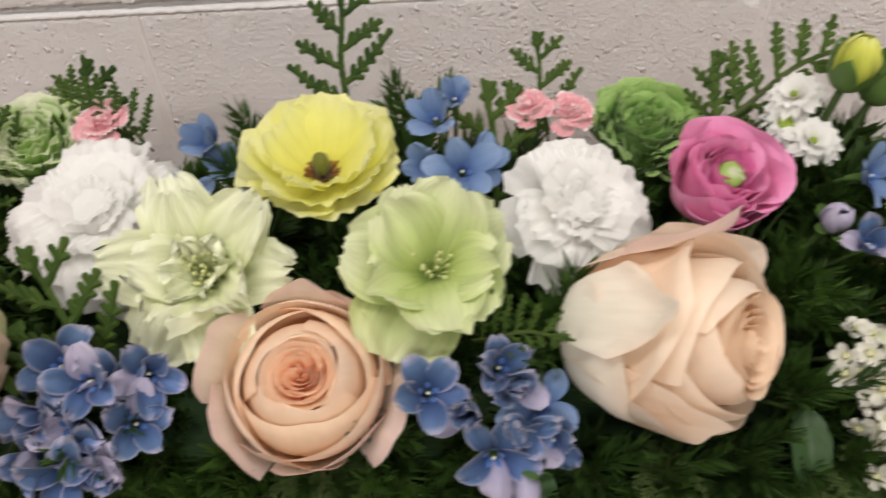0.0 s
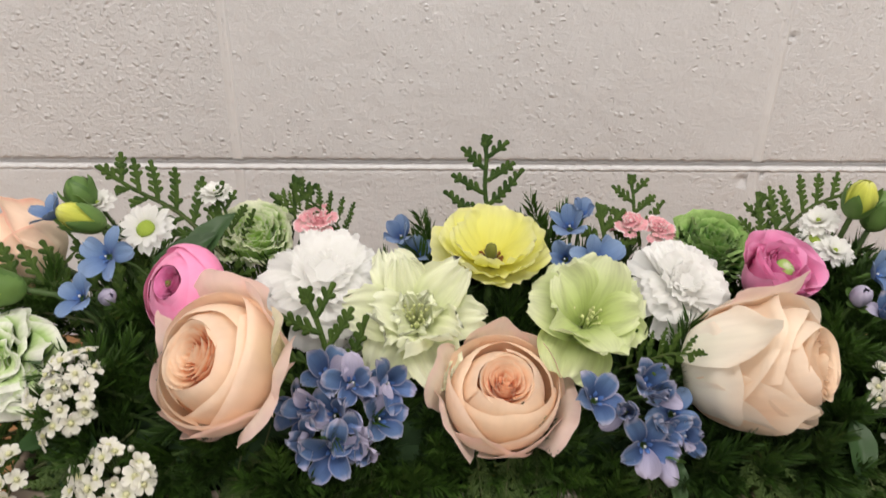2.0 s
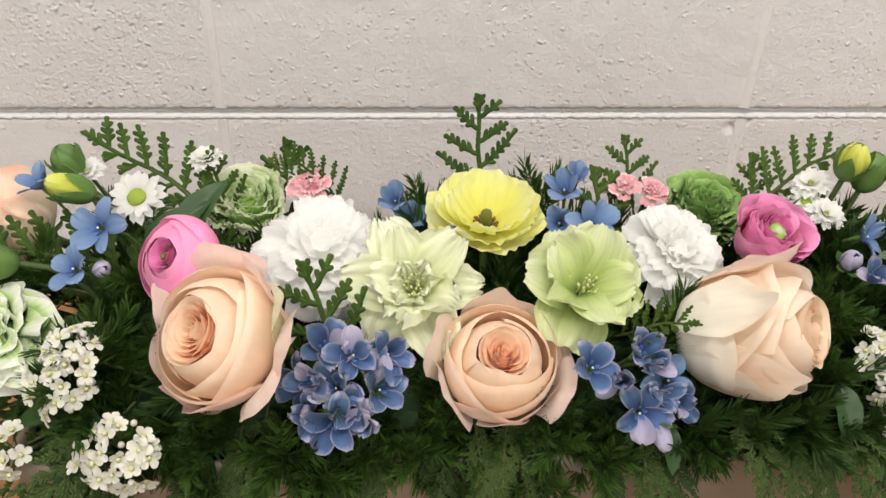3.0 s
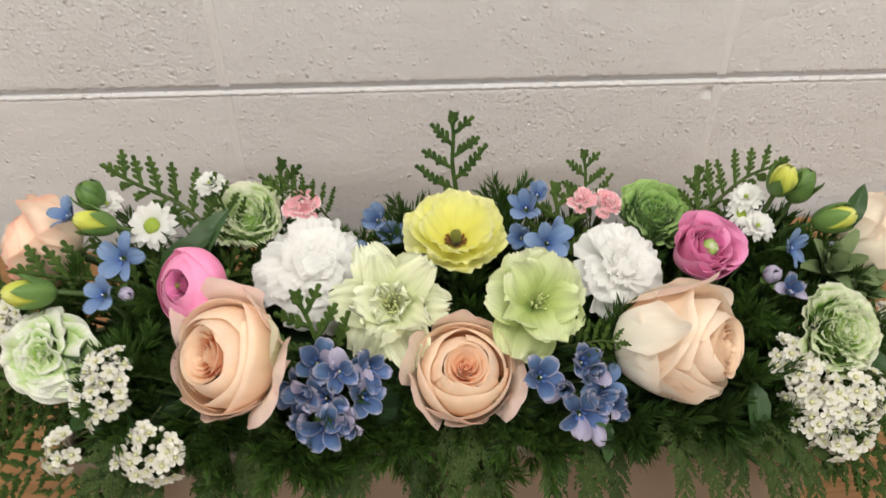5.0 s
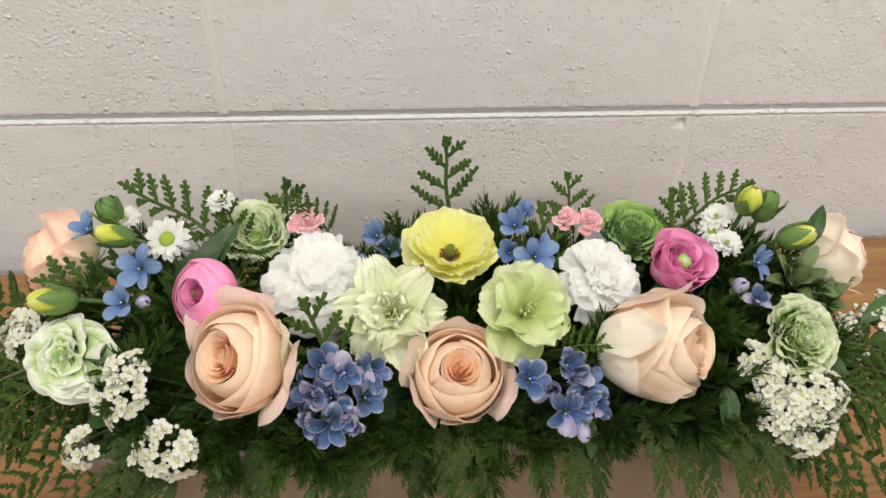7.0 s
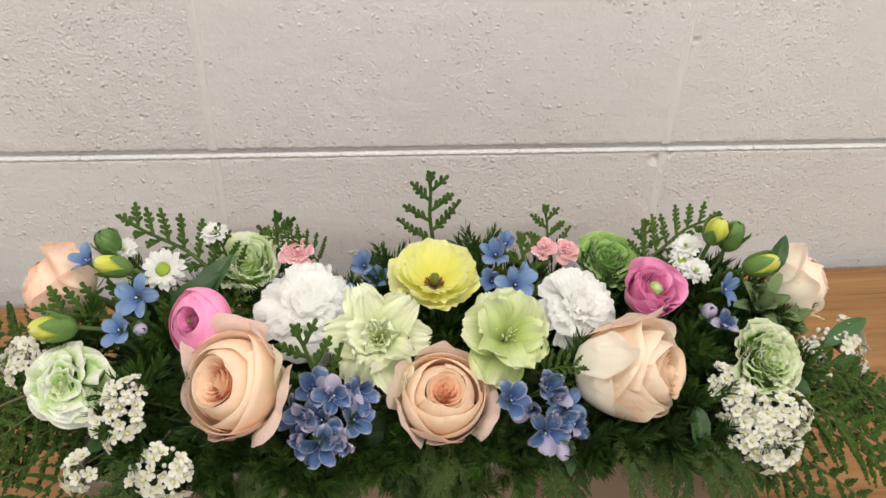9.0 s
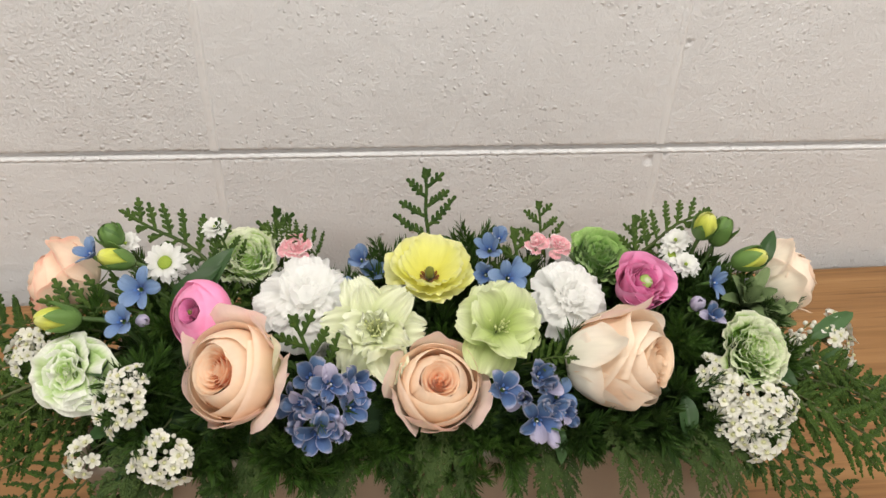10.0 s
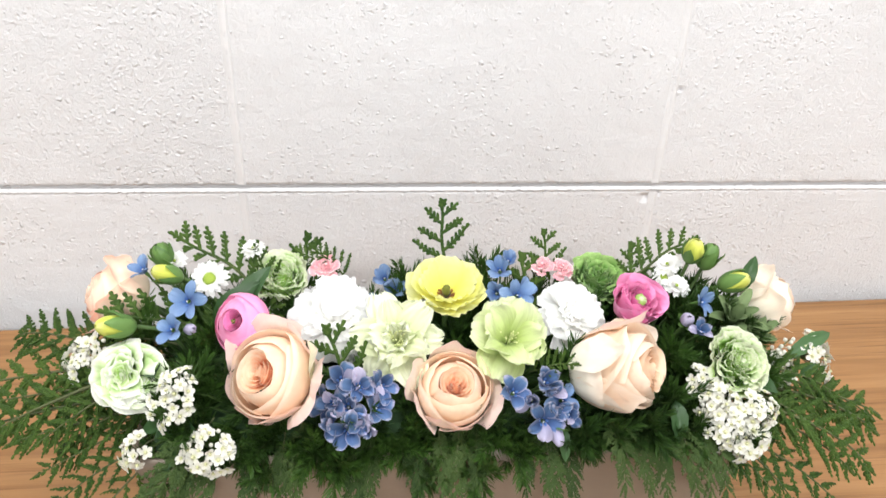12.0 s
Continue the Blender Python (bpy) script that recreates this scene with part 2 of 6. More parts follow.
M_TWIG = leaf_material("dark_twig", (0.05, 0.07, 0.025), (0.09, 0.10, 0.04), 0.7, 0.0)
M_CYPRESS = leaf_material("cypress_scale_leaf", (0.018, 0.048, 0.009), (0.076, 0.128, 0.024), 0.6, 0.2, 160.0, 0.16)
M_THUJA = leaf_material("hanging_conifer_leaf", (0.018, 0.040, 0.011), (0.062, 0.098, 0.026), 0.6, 0.16, 160.0, 0.16)
M_NEEDLE = leaf_material("soft_conifer_needle", (0.017, 0.041, 0.010), (0.050, 0.112, 0.015), 0.5, 0.18)
M_LEAF = leaf_material("dark_green_leaf", (0.016, 0.045, 0.014), (0.045, 0.095, 0.032), 0.4, 0.15, 60.0)
M_GREYLEAF = leaf_material("grey_green_leaf", (0.03, 0.085, 0.025), (0.075, 0.150, 0.055), 0.45, 0.15, 60.0)
M_DOWNY = leaf_material("downy_leaf", (0.085, 0.130, 0.050), (0.20, 0.27, 0.125), 0.85, 0.2, 220.0, 0.15)
M_SEPAL = leaf_material("bud_sepal", (0.05, 0.12, 0.028), (0.165, 0.29, 0.075), 0.45, 0.2, 90.0)

M_ROSE = petal_material("peach_rose_petal", [(0.0, (0.92, 0.84, 0.56)), (0.3, (0.99, 0.72, 0.48)), (0.75, (0.99, 0.775, 0.59)), (1.0, (0.99, 0.79, 0.65))], 0.30, 0.55, 9.0, None, 0.07, 0.05, 0.06)
M_ROSE_RIM = petal_material("pink_edged_rose_petal", [(0.0, (0.86, 0.88, 0.60)), (0.3, (0.99, 0.84, 0.68)), (0.75, (0.99, 0.825, 0.71)), (1.0, (0.99, 0.73, 0.66))], 0.44, 0.55, 9.0, ((0.99, 0.76, 0.70), 0.97), 0.07, 0.05, 0.08)
M_ROSE_CORE = petal_material("peach_rose_heart", [(0.0, (0.98, 0.40, 0.17)), (0.5, (0.99, 0.56, 0.31)), (0.8, (0.99, 0.71, 0.49)), (1.0, (0.99, 0.81, 0.64))], 0.50, 0.55, 9.0, None, 0.05, 0.03, 0.05)
M_ROSE_MID = petal_material("soft_peach_rose_petal", [(0.0, (0.98, 0.60, 0.34)), (0.55, (0.99, 0.72, 0.48)), (1.0, (0.99, 0.79, 0.62))], 0.36, 0.55, 9.0, None, 0.07, 0.05, 0.06)
M_ROSE_CREAM = petal_material("cream_rose_petal", [(0.0, (0.78, 0.82, 0.52)), (0.22, (0.93, 0.89, 0.72)), (0.7, (0.985, 0.88, 0.74)), (1.0, (0.985, 0.81, 0.67))], 0.26, 0.55, 9.0, None, 0.06, 0.05, 0.06)
M_ROSE_IVORY = petal_material("ivory_rose_petal", [(0.0, (0.80, 0.85, 0.56)), (0.25, (0.95, 0.93, 0.80)), (0.75, (0.99, 0.93, 0.83)), (1.0, (0.99, 0.88, 0.76))], 0.30, 0.55, 9.0, None, 0.05, 0.05, 0.06)
M_ROSE_GREEN = petal_material("greenish_rose_petal", [(0.0, (0.55, 0.62, 0.24)), (0.5, (0.80, 0.80, 0.50)), (0.85, (0.93, 0.86, 0.66)), (1.0, (0.95, 0.78, 0.66))], 0.3, 0.55, 9.0, None, 0.25, 0.12, 0.2)
M_ROSE_LIGHT = petal_material("light_peach_rose_petal", [(0.0, (0.97, 0.66, 0.40)), (0.5, (0.99, 0.76, 0.56)), (1.0, (0.99, 0.85, 0.71))], 0.40, 0.55, 9.0, None, 0.05, 0.04, 0.06)
M_ROSE_PALE = petal_material("pale_peach_rose_petal", [(0.0, (0.90, 0.80, 0.58)), (0.5, (0.98, 0.77, 0.60)), (0.85, (0.97, 0.72, 0.56)), (1.0, (0.94, 0.52, 0.39))], 0.24, 0.55, 9.0, None, 0.06, 0.04, 0.05)
M_YELLOW = petal_material("yellow_petal", [(0.0, (0.74, 0.68, 0.06)), (0.3, (0.90, 0.87, 0.19)), (0.8, (0.92, 0.915, 0.36)), (1.0, (0.93, 0.925, 0.50))], 0.42, 0.45, 12.0, None, 0.05, 0.04, 0.05)
M_WHITE = petal_material("white_petal", [(0.0, (0.84, 0.86, 0.70)), (0.3, (0.93, 0.93, 0.90)), (1.0, (0.95, 0.95, 0.94))], 0.50, 0.6, 14.0, None, 0.02, 0.02, 0.05)
M_HELL = petal_material("pale_green_petal", [(0.0, (0.34, 0.48, 0.08)), (0.35, (0.57, 0.69, 0.23)), (0.8, (0.73, 0.81, 0.44)), (1.0, (0.80, 0.85, 0.57))], 0.32, 0.5, 20.0, None, 0.14, 0.12, 0.22)
M_HELL_PALE = petal_material("ivory_green_petal", [(0.0, (0.50, 0.60, 0.16)), (0.3, (0.76, 0.82, 0.48)), (0.75, (0.85, 0.88, 0.64)), (1.0, (0.88, 0.91, 0.72))], 0.26, 0.5, 14.0, None, 0.08, 0.08, 0.16)
M_STAMEN = petal_material("green_yellow_stamen", [(0.0, (0.46, 0.62, 0.14)), (1.0, (0.84, 0.84, 0.46))], 0.2)
M_PINK = petal_material("pink_petal", [(0.0, (0.80, 0.18, 0.38)), (0.4, (0.92, 0.24, 0.48)), (1.0, (0.94, 0.36, 0.60))], 0.2, 0.45, 9.0, None, 0.04, 0.03, 0.05)
M_PINK_LIGHT = petal_material("light_pink_petal", [(0.0, (0.80, 0.40, 0.40)), (0.3, (0.90, 0.27, 0.52)), (1.0, (0.93, 0.40, 0.66))], 0.22, 0.45, 14.0, None, 0.03, 0.03, 0.05)
M_PINK_IN = petal_material("deep_pink_petal", [(0.0, (0.55, 0.07, 0.24)), (0.6, (0.76, 0.13, 0.40)), (1.0, (0.88, 0.28, 0.56))], 0.28, 0.45)
M_GREENRAN = petal_material("green_white_petal", [(0.0, (0.20, 0.44, 0.04)), (0.45, (0.33, 0.58, 0.10)), (0.8, (0.50, 0.72, 0.22)), (1.0, (0.86, 0.90, 0.64))], 0.42, 0.5, 30.0, ((0.88, 0.91, 0.74), 0.93), 0.10)
M_WHITERAN = petal_material("white_green_petal", [(0.0, (0.16, 0.36, 0.04)), (0.6, (0.29, 0.52, 0.11)), (0.88, (0.60, 0.74, 0.38)), (1.0, (0.82, 0.85, 0.74))], 0.25, 0.5, 30.0, ((0.86, 0.88, 0.79), 0.95), 0.06)
M_GREENDARK = petal_material("green_petal", [(0.0, (0.06, 0.18, 0.02)), (0.6, (0.13, 0.31, 0.05)), (1.0, (0.31, 0.52, 0.14))], 0.22, 0.5, 30.0, ((0.38, 0.56, 0.20), 0.90), 0.15)
M_BLUE = petal_material("sky_blue_petal", [(0.0, (0.07, 0.12, 0.31)), (0.35, (0.14, 0.235, 0.47)), (1.0, (0.26, 0.37, 0.60))], 0.22, 0.5, 26.0, None, 0.14)
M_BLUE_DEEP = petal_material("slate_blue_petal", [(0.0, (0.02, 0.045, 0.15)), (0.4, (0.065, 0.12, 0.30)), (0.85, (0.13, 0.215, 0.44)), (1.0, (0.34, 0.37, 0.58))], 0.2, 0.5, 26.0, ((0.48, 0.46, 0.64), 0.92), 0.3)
M_LILAC = petal_material("lilac_petal", [(0.0, (0.34, 0.33, 0.52)), (1.0, (0.56, 0.52, 0.68))], 0.25)
M_BLUE_EYE = petal_material("dark_blue_crown", [(0.0, (0.03, 0.07, 0.26)), (1.0, (0.10, 0.22, 0.55))], 0.1)
M_BUD_YELLOW = petal_material("yellow_bud_petal", [(0.0, (0.36, 0.48, 0.08)), (0.4, (0.62, 0.70, 0.10)), (0.8, (0.80, 0.82, 0.16)), (1.0, (0.84, 0.86, 0.30))], 0.3, 0.5, 10.0, None, 0.15, 0.15, 0.3)
M_CARN = petal_material("pink_white_petal", [(0.0, (0.86, 0.80, 0.68)), (0.4, (0.92, 0.72, 0.70)), (0.75, (0.90, 0.42, 0.48)), (0.9, (0.90, 0.46, 0.52)), (1.0, (0.93, 0.80, 0.80))], 0.28)
M_DISC = petal_material("green_flower_disc", [(0.0, (0.16, 0.28, 0.02)), (1.0, (0.32, 0.42, 0.06))], 0.1, 0.6)
M_SPIREA = petal_material("white_blossom_petal", [(0.0, (0.72, 0.74, 0.46)), (0.25, (0.76, 0.75, 0.64)), (1.0, (0.76, 0.75, 0.70))], 0.25, 0.55, 12.0, None, 0.05, 0.05)
M_SPIREA_EYE = petal_material("blossom_eye", [(0.0, (0.56, 0.58, 0.26)), (1.0, (0.72, 0.70, 0.44))], 0.1)
M_BROWN = petal_material("brown_flower_eye", [(0.0, (0.10, 0.04, 0.01)), (1.0, (0.34, 0.14, 0.02))], 0.0)
M_OLIVE = petal_material("olive_pistil", [(0.0, (0.06, 0.07, 0.01)), (1.0, (0.16, 0.17, 0.03))], 0.0)


# ---- building tools ----
class Sheet:
    """Gathers vertices, faces and a length-and-width map for one mesh."""

    def __init__(self):
        self.v, self.f, self.uv, self.mi = [], [], [], []

    def grid(self, P, closed=False, slot=0, u0=0.0, u1=1.0):
        """P: rows along the petal, columns across it."""
        nu, nv = P.shape[:2]
        base = len(self.v)
        self.v.extend(map(tuple, P.reshape(-1, 3)))
        for i in range(nu):
            for j in range(nv):
                self.uv.append((j / max(1, nv - 1), u0 + (u1 - u0) * i / (nu - 1)))
        for i in range(nu - 1):
            for j in range(nv if closed else nv - 1):
                k = (j + 1) % nv
                self.f.append((base + i * nv + j, base + i * nv + k, base + (i + 1) * nv + k, base + (i + 1) * nv + j))
                self.mi.append(slot)

    def tube(self, pts, radii, sides=6, slot=0):
        pts = [Vector(p) for p in pts]
        rows = []
        for i, p in enumerate(pts):
            d = (pts[min(i + 1, len(pts) - 1)] - pts[max(i - 1, 0)]).normalized()
            a = d.orthogonal().normalized() if i == 0 else (rows_axis - d * rows_axis.dot(d)).normalized()
            rows_axis = a
            b = d.cross(a)
            r = radii[i] if isinstance(radii, (list, tuple)) else radii
            rows.append([p + (a * math.cos(q) + b * math.sin(q)) * r for q in (2 * math.pi * s / sides for s in range(sides))])
        self.grid(np.array(rows), closed=True, slot=slot)

    def leaf(self, p, d, up, length, width, lift=0.15, slot=0):
        """A small creased scale or needle."""
        s = d.cross(up)
        if s.length < 1e-6:
            s = d.orthogonal()
        s.normalize()
        n = s.cross(d).normalized()
        b = len(self.v)
        m1, m2 = p + d * length * 0.38, p + d * length * 0.76
        w1, w2 = width * 0.48, width * 0.40
        self.v.extend([tuple(p), tuple(m1 - s * w1), tuple(m2 - s * w2), tuple(p + d * length), tuple(m2 + s * w2), tuple(m1 + s * w1), tuple(p + d * length * 0.5 + n * width * lift)])
        self.uv.extend([(0.5, 0), (0, 0.4), (0, 0.8), (0.5, 1), (1, 0.8), (1, 0.4), (0.5, 0.5)])
        self.f.extend([(b + k, b + 6, b + (k + 1) % 6) for k in range(6)])
        self.mi.extend([slot] * 6)

    def needle(self, p, d, up, length, width, bow=Vector((0, 0, 0))):
        s = d.cross(up).normalized()
        b = len(self.v)
        m1, m2 = p + d * length * 0.3, p + d * length * 0.7 + bow * 0.5
        self.v.extend([tuple(p), tuple(m1 - s * width / 2), tuple(m2 - s * width * 0.42), tuple(p + d * length + bow), tuple(m2 + s * width * 0.42), tuple(m1 + s * width / 2)])
        self.uv.extend([(0.5, 0), (0, 0.3), (0, 0.7), (0.5, 1), (1, 0.7), (1, 0.3)])
        self.f.extend([(b, b + 1, b + 5), (b + 1, b + 2, b + 4, b + 5), (b + 2, b + 3, b + 4)])
        self.mi.extend([0] * 3)

    def mesh(self, name, *materials, smooth=True):
        me = bpy.data.meshes.new(name)
        me.from_pydata(self.v, [], self.f)
        lay = me.uv_layers.new(name="run")
        idx = np.empty(len(me.loops), dtype=np.int32)
        me.loops.foreach_get("vertex_index", idx)
        lay.data.foreach_set("uv", np.array(self.uv, dtype=np.float32)[idx].ravel())
        me.polygons.foreach_set("use_smooth", [smooth] * len(me.polygons))
        me.polygons.foreach_set("material_index", self.mi)
        for m in materials:
            me.materials.append(m)
        me.update()
        return me


def part(name, shape, material, parent, label=""):
    """Links a Sheet, a bmesh or a ready mesh as one object under a thing or a part."""
    if isinstance(shape, Sheet):
        me = shape.mesh(name, material)
    elif isinstance(shape, bmesh.types.BMesh):
        me = bpy.data.meshes.new(name)
        shape.to_mesh(me)
        shape.free()
        me.materials.append(material)
    else:
        me = shape
    ob = new(name, me)
    ob.parent = parent
    return tagged(ob, label)


def thing(name, m, label, category, group=""):
    ob = new(name)
    ob.empty_display_size = 0.01
    ob.matrix_basis = m
    return tagged(ob, label, category, group)


def box(x0, x1, y0, y1, z0, z1, bevel=0.0, segments=2):
    bm = bmesh.new()
    bmesh.ops.create_cube(bm, size=1.0, matrix=Matrix.LocRotScale(((x0 + x1) / 2, (y0 + y1) / 2, (z0 + z1) / 2), None, (x1 - x0, y1 - y0, z1 - z0)))
    if bevel:
        bmesh.ops.bevel(bm, geom=bm.edges[:], offset=bevel, segments=segments, profile=0.5, affect="EDGES")
    return bm


def facing(place, way, turn=0.0):
    """A pose whose z looks along way."""
    q = Vector(way).to_track_quat("Z", "Y")
    return Matrix.Translation(place) @ q.to_matrix().to_4x4() @ Matrix.Rotation(radians(turn), 4, "Z")


POT_X0, POT_X1, POT_Y0, POT_Y1, POT_TOP, TABLE_Z = -0.215, 0.146, -0.364, -0.245, 1.023, 0.870


def foam_spot(x, y):
    """Where a stem enters the foam."""
    return Vector((min(max(-0.035 + (x + 0.035) * 0.82, POT_X0 + 0.02), POT_X1 - 0.02), min(max(-0.310 + (y + 0.310) * 0.55, POT_Y0 + 0.02), POT_Y1 - 0.02), 1.022))


def stem_to_foam(ob, radius=0.0018, drop=0.0, material=None, name="stem"):
    """A stem from the head's base, bent over into the foam."""
    m = ob.matrix_basis
    head = m.translation.copy() - (m.to_3x3() @ Vector((0, 0, drop)))
    foot = foam_spot(head.x, head.y)
    axis = (m.to_3x3() @ Vector((0, 0, 1))).normalized()
    far = (head - foot).length
    inv = m.inverted()
    pts = []
    for i in range(9):
        s = i / 8
        a, b = head - axis * far * 0.45, foot + Vector((0, 0, far * 0.3))
        p = head * (1 - s) ** 3 + a * 3 * s * (1 - s) ** 2 + b * 3 * s * s * (1 - s) + foot * s ** 3
        pts.append(inv @ p)
    sh = Sheet()
    sh.tube(pts, radius, 6)
    return part(name, sh, material or M_STEM, ob)


def smooth(a, b, x):
    q = np.clip((x - a) / (b - a), 0, 1)
    return q * q * (3 - 2 * q)


def ripple(rng, count=4, top=9.0):
    """A soft random wave over -1..1."""
    terms = [(rng.uniform(0.8, top), rng.uniform(0, 6.28), rng.uniform(0.4, 1.0)) for _ in range(count)]
    total = sum(q[2] for q in terms)
    return lambda x: sum(a * np.sin(f * x + p) for f, p, a in terms) / total


def free_petal(rng, turn, length, width, rise0, rise1, cup=0.2, wave=0.0, point=0.0, foot=0.0, shape=(0.35, 0.62), waves=7.0, jag=0.0, teeth=9, nu=9, nv=9, twist=0.0, lift=0.0, notch=0.0):
    """A petal that springs from the centre; rise0 and rise1 are its slopes in degrees at base and tip."""
    t = np.linspace(0, 1, nu)
    ang = np.radians(rise0 + (rise1 - rise0) * t)
    step = length / (nu - 1)
    run = np.concatenate([[0], np.cumsum(np.cos((ang[1:] + ang[:-1]) / 2) * step)])
    ris = np.concatenate([[0], np.cumsum(np.sin((ang[1:] + ang[:-1]) / 2) * step)])
    v = np.linspace(-1, 1, nv)
    start, peak = shape
    prof = np.where(t < peak, start + (1 - start) * np.sin(np.pi / 2 * t / peak), np.sqrt(np.clip(1 - ((t - peak) / (1.0001 - peak + point)) ** 2, 0, 1)))
    if jag == 0:
        prof = np.maximum(prof, 0.06)
    else:
        prof = np.where(t < peak, prof, 1.0)
    w1, w2 = ripple(rng, 3, waves), ripple(rng, 3, waves * 0.6)
    T, V = np.meshgrid(t, v, indexing="ij")
    across = V * prof[:, None] * width / 2
    nrm_r, nrm_z = -np.sin(ang)[:, None], np.cos(ang)[:, None]
    off = cup * width * 0.5 * (V * prof[:, None]) ** 2 + wave * w1(V * 2.2) * T ** 1.6 + wave * 0.5 * w2(V * 3 + T * 3) * T
    tip = 1.0
    if jag:
        saw = np.abs(((V * teeth / 2 + rng.random()) % 1.0) - 0.5) * 2
        tip = 1 - (0.16 * V ** 2 + jag * saw + 0.05 * w2(V * 2)) * T ** 2
    if notch:
        tip = tip - notch * np.exp(-(V / 0.3) ** 2) * T ** 3
    R = foot + run[:, None] * tip + nrm_r * off
    Z = lift + ris[:, None] * tip + nrm_z * off
    if twist:
        Z = Z + across * twist * T
    c, s = math.cos(turn), math.sin(turn)
    return np.stack([R * c - across * s, R * s + across * c, Z], -1)


def petal(name, P, material, parent, label=""):
    sh = Sheet()
    sh.grid(P)
    return part(name, sh, material, parent, label)


def knob(rx, ry, rz, z=0.0, n=8, m=12, rough=0.0, rng=None):
    """A rounded lump as a grid."""
    a = np.linspace(0.02, np.pi - 0.02, n)[:, None]
    b = np.linspace(0, 2 * np.pi, m, endpoint=False)[None, :]
    k = 1 + (rough * np.array([[rng.uniform(-1, 1) for _ in range(m)] for _ in range(n)]) if rough else 0)
    return np.stack([rx * np.sin(a) * np.cos(b) * k, ry * np.sin(a) * np.sin(b) * k, z - rz * np.cos(a) * np.ones_like(b) * k], -1)


def spline(points, n=60):
    """Smooth run through a few (r, z) points, sampled evenly along its length."""
    P = np.array(points, float)
    Q = np.vstack([2 * P[0] - P[1], P, 2 * P[-1] - P[-2]])
    out = []
    for i in range(1, len(Q) - 2):
        a, b, c, d = Q[i - 1], Q[i], Q[i + 1], Q[i + 2]
        for t in np.linspace(0, 1, 12, endpoint=False):
            out.append(0.5 * (2 * b + (c - a) * t + (2 * a - 5 * b + 4 * c - d) * t * t + (3 * b - a - 3 * c + d) * t ** 3))
    out = np.array(out + [P[-1]])
    run = np.concatenate([[0], np.cumsum(np.linalg.norm(np.diff(out, axis=0), axis=1))])
    s = np.linspace(0, run[-1], n)
    return np.stack([np.interp(s, run, out[:, k]) for k in (0, 1)], -1)


def cup_petal(rng, turn, half, points, size, round_top=0.2, tuck=0.03, lip=0.0, side=0.0, wave=0.0, frill=0.0, point=0.0, nu=13, nv=17, frills=16.0, dip=0.0):
    """A petal laid round the flower's axis along a given run of (r, z); its rim may roll out, ruffle or come to a point."""
    S = spline(points)
    along = np.linspace(0, 1, len(S))
    D = np.gradient(S, axis=0)
    N = np.stack([D[:, 1], -D[:, 0]], -1) / (np.linalg.norm(D, axis=1, keepdims=True) + 1e-9)
    u = (np.linspace(0, 1, nu) ** 0.85)[:, None] * np.ones((1, nv))
    v = np.ones((nu, 1)) * np.linspace(-1, 1, nv)[None, :]
    w1, w2, w3 = ripple(rng, 3, 2.4), ripple(rng, 3, 3.2), ripple(rng, 5, frills)
    top = 1 - round_top * np.abs(v) ** 2.3 + 0.03 * w1(v * 2) + point * np.exp(-(v / 0.22) ** 2) - dip * np.exp(-(v / 0.3) ** 2)
    s = np.clip(u * top, 0, 1.12)
    r, z = np.interp(s, along, S[:, 0]), np.interp(s, along, S[:, 1])
    over = np.maximum(s - 1, 0)
    r, z = r + over * D[-1, 0] * 59, z + over * D[-1, 1] * 59
    nr, nz = np.interp(s, along, N[:, 0]), np.interp(s, along, N[:, 1])
    wide = 0.32 + 0.68 * np.sin(np.pi / 2 * np.clip(s * 1.7, 0, 1))
    ang = turn + v * half * wide
    off = tuck * v + wave * w2(v * 1.6 + u) * u ** 2 + frill * w3(v * 2) * u ** 5 + side * smooth(0.45, 1.0, np.abs(v)) * smooth(0.25, 0.8, u)
    edge = smooth(0.70, 1.0, u)
    r = r + off * nr + lip * edge ** 1.5
    z = z + off * nz - lip * 0.9 * edge ** 3 + frill * 0.6 * w3(v * 2 + 1.3) * u ** 6
    return np.stack([r * np.cos(ang), r * np.sin(ang), z], -1) * size


# ---- room ----
def structure(name, bm, material, label):
    me = bpy.data.meshes.new(name)
    bm.to_mesh(me)
    bm.free()
    me.materials.append(material)
    return tagged(new(name, me), label, name.split("_")[0], kind="structure")


RX, RY0 = 2.6, -3.6
structure("floor", box(-RX - 0.2, RX + 0.2, RY0 - 0.2, 0.2, -0.1, 0.0), M_FLOOR, "grey vinyl floor of the workroom")
structure("ceiling", box(-RX - 0.2, RX + 0.2, RY0 - 0.2, 0.2, CEILING_Z, CEILING_Z + 0.1), M_CEIL, "plain white painted ceiling")
structure("wall_west", box(-RX - 0.15, -RX, RY0, 0.0, 0.0, CEILING_Z), M_PAINT, "plain painted side wall")
structure("wall_east", box(RX, RX + 0.15, RY0, 0.0, 0.0, CEILING_Z), M_PAINT, "plain painted side wall")
structure("wall_south", box(-RX - 0.15, RX + 0.15, RY0 - 0.15, RY0, 0.0, CEILING_Z), M_PAINT, "plain painted back wall")
wall_north = structure("wall_north", box(-RX, RX, 0.006, 0.15, 0.0, CEILING_Z), M_BLOCK, "white painted concrete block wall with tooled joints")


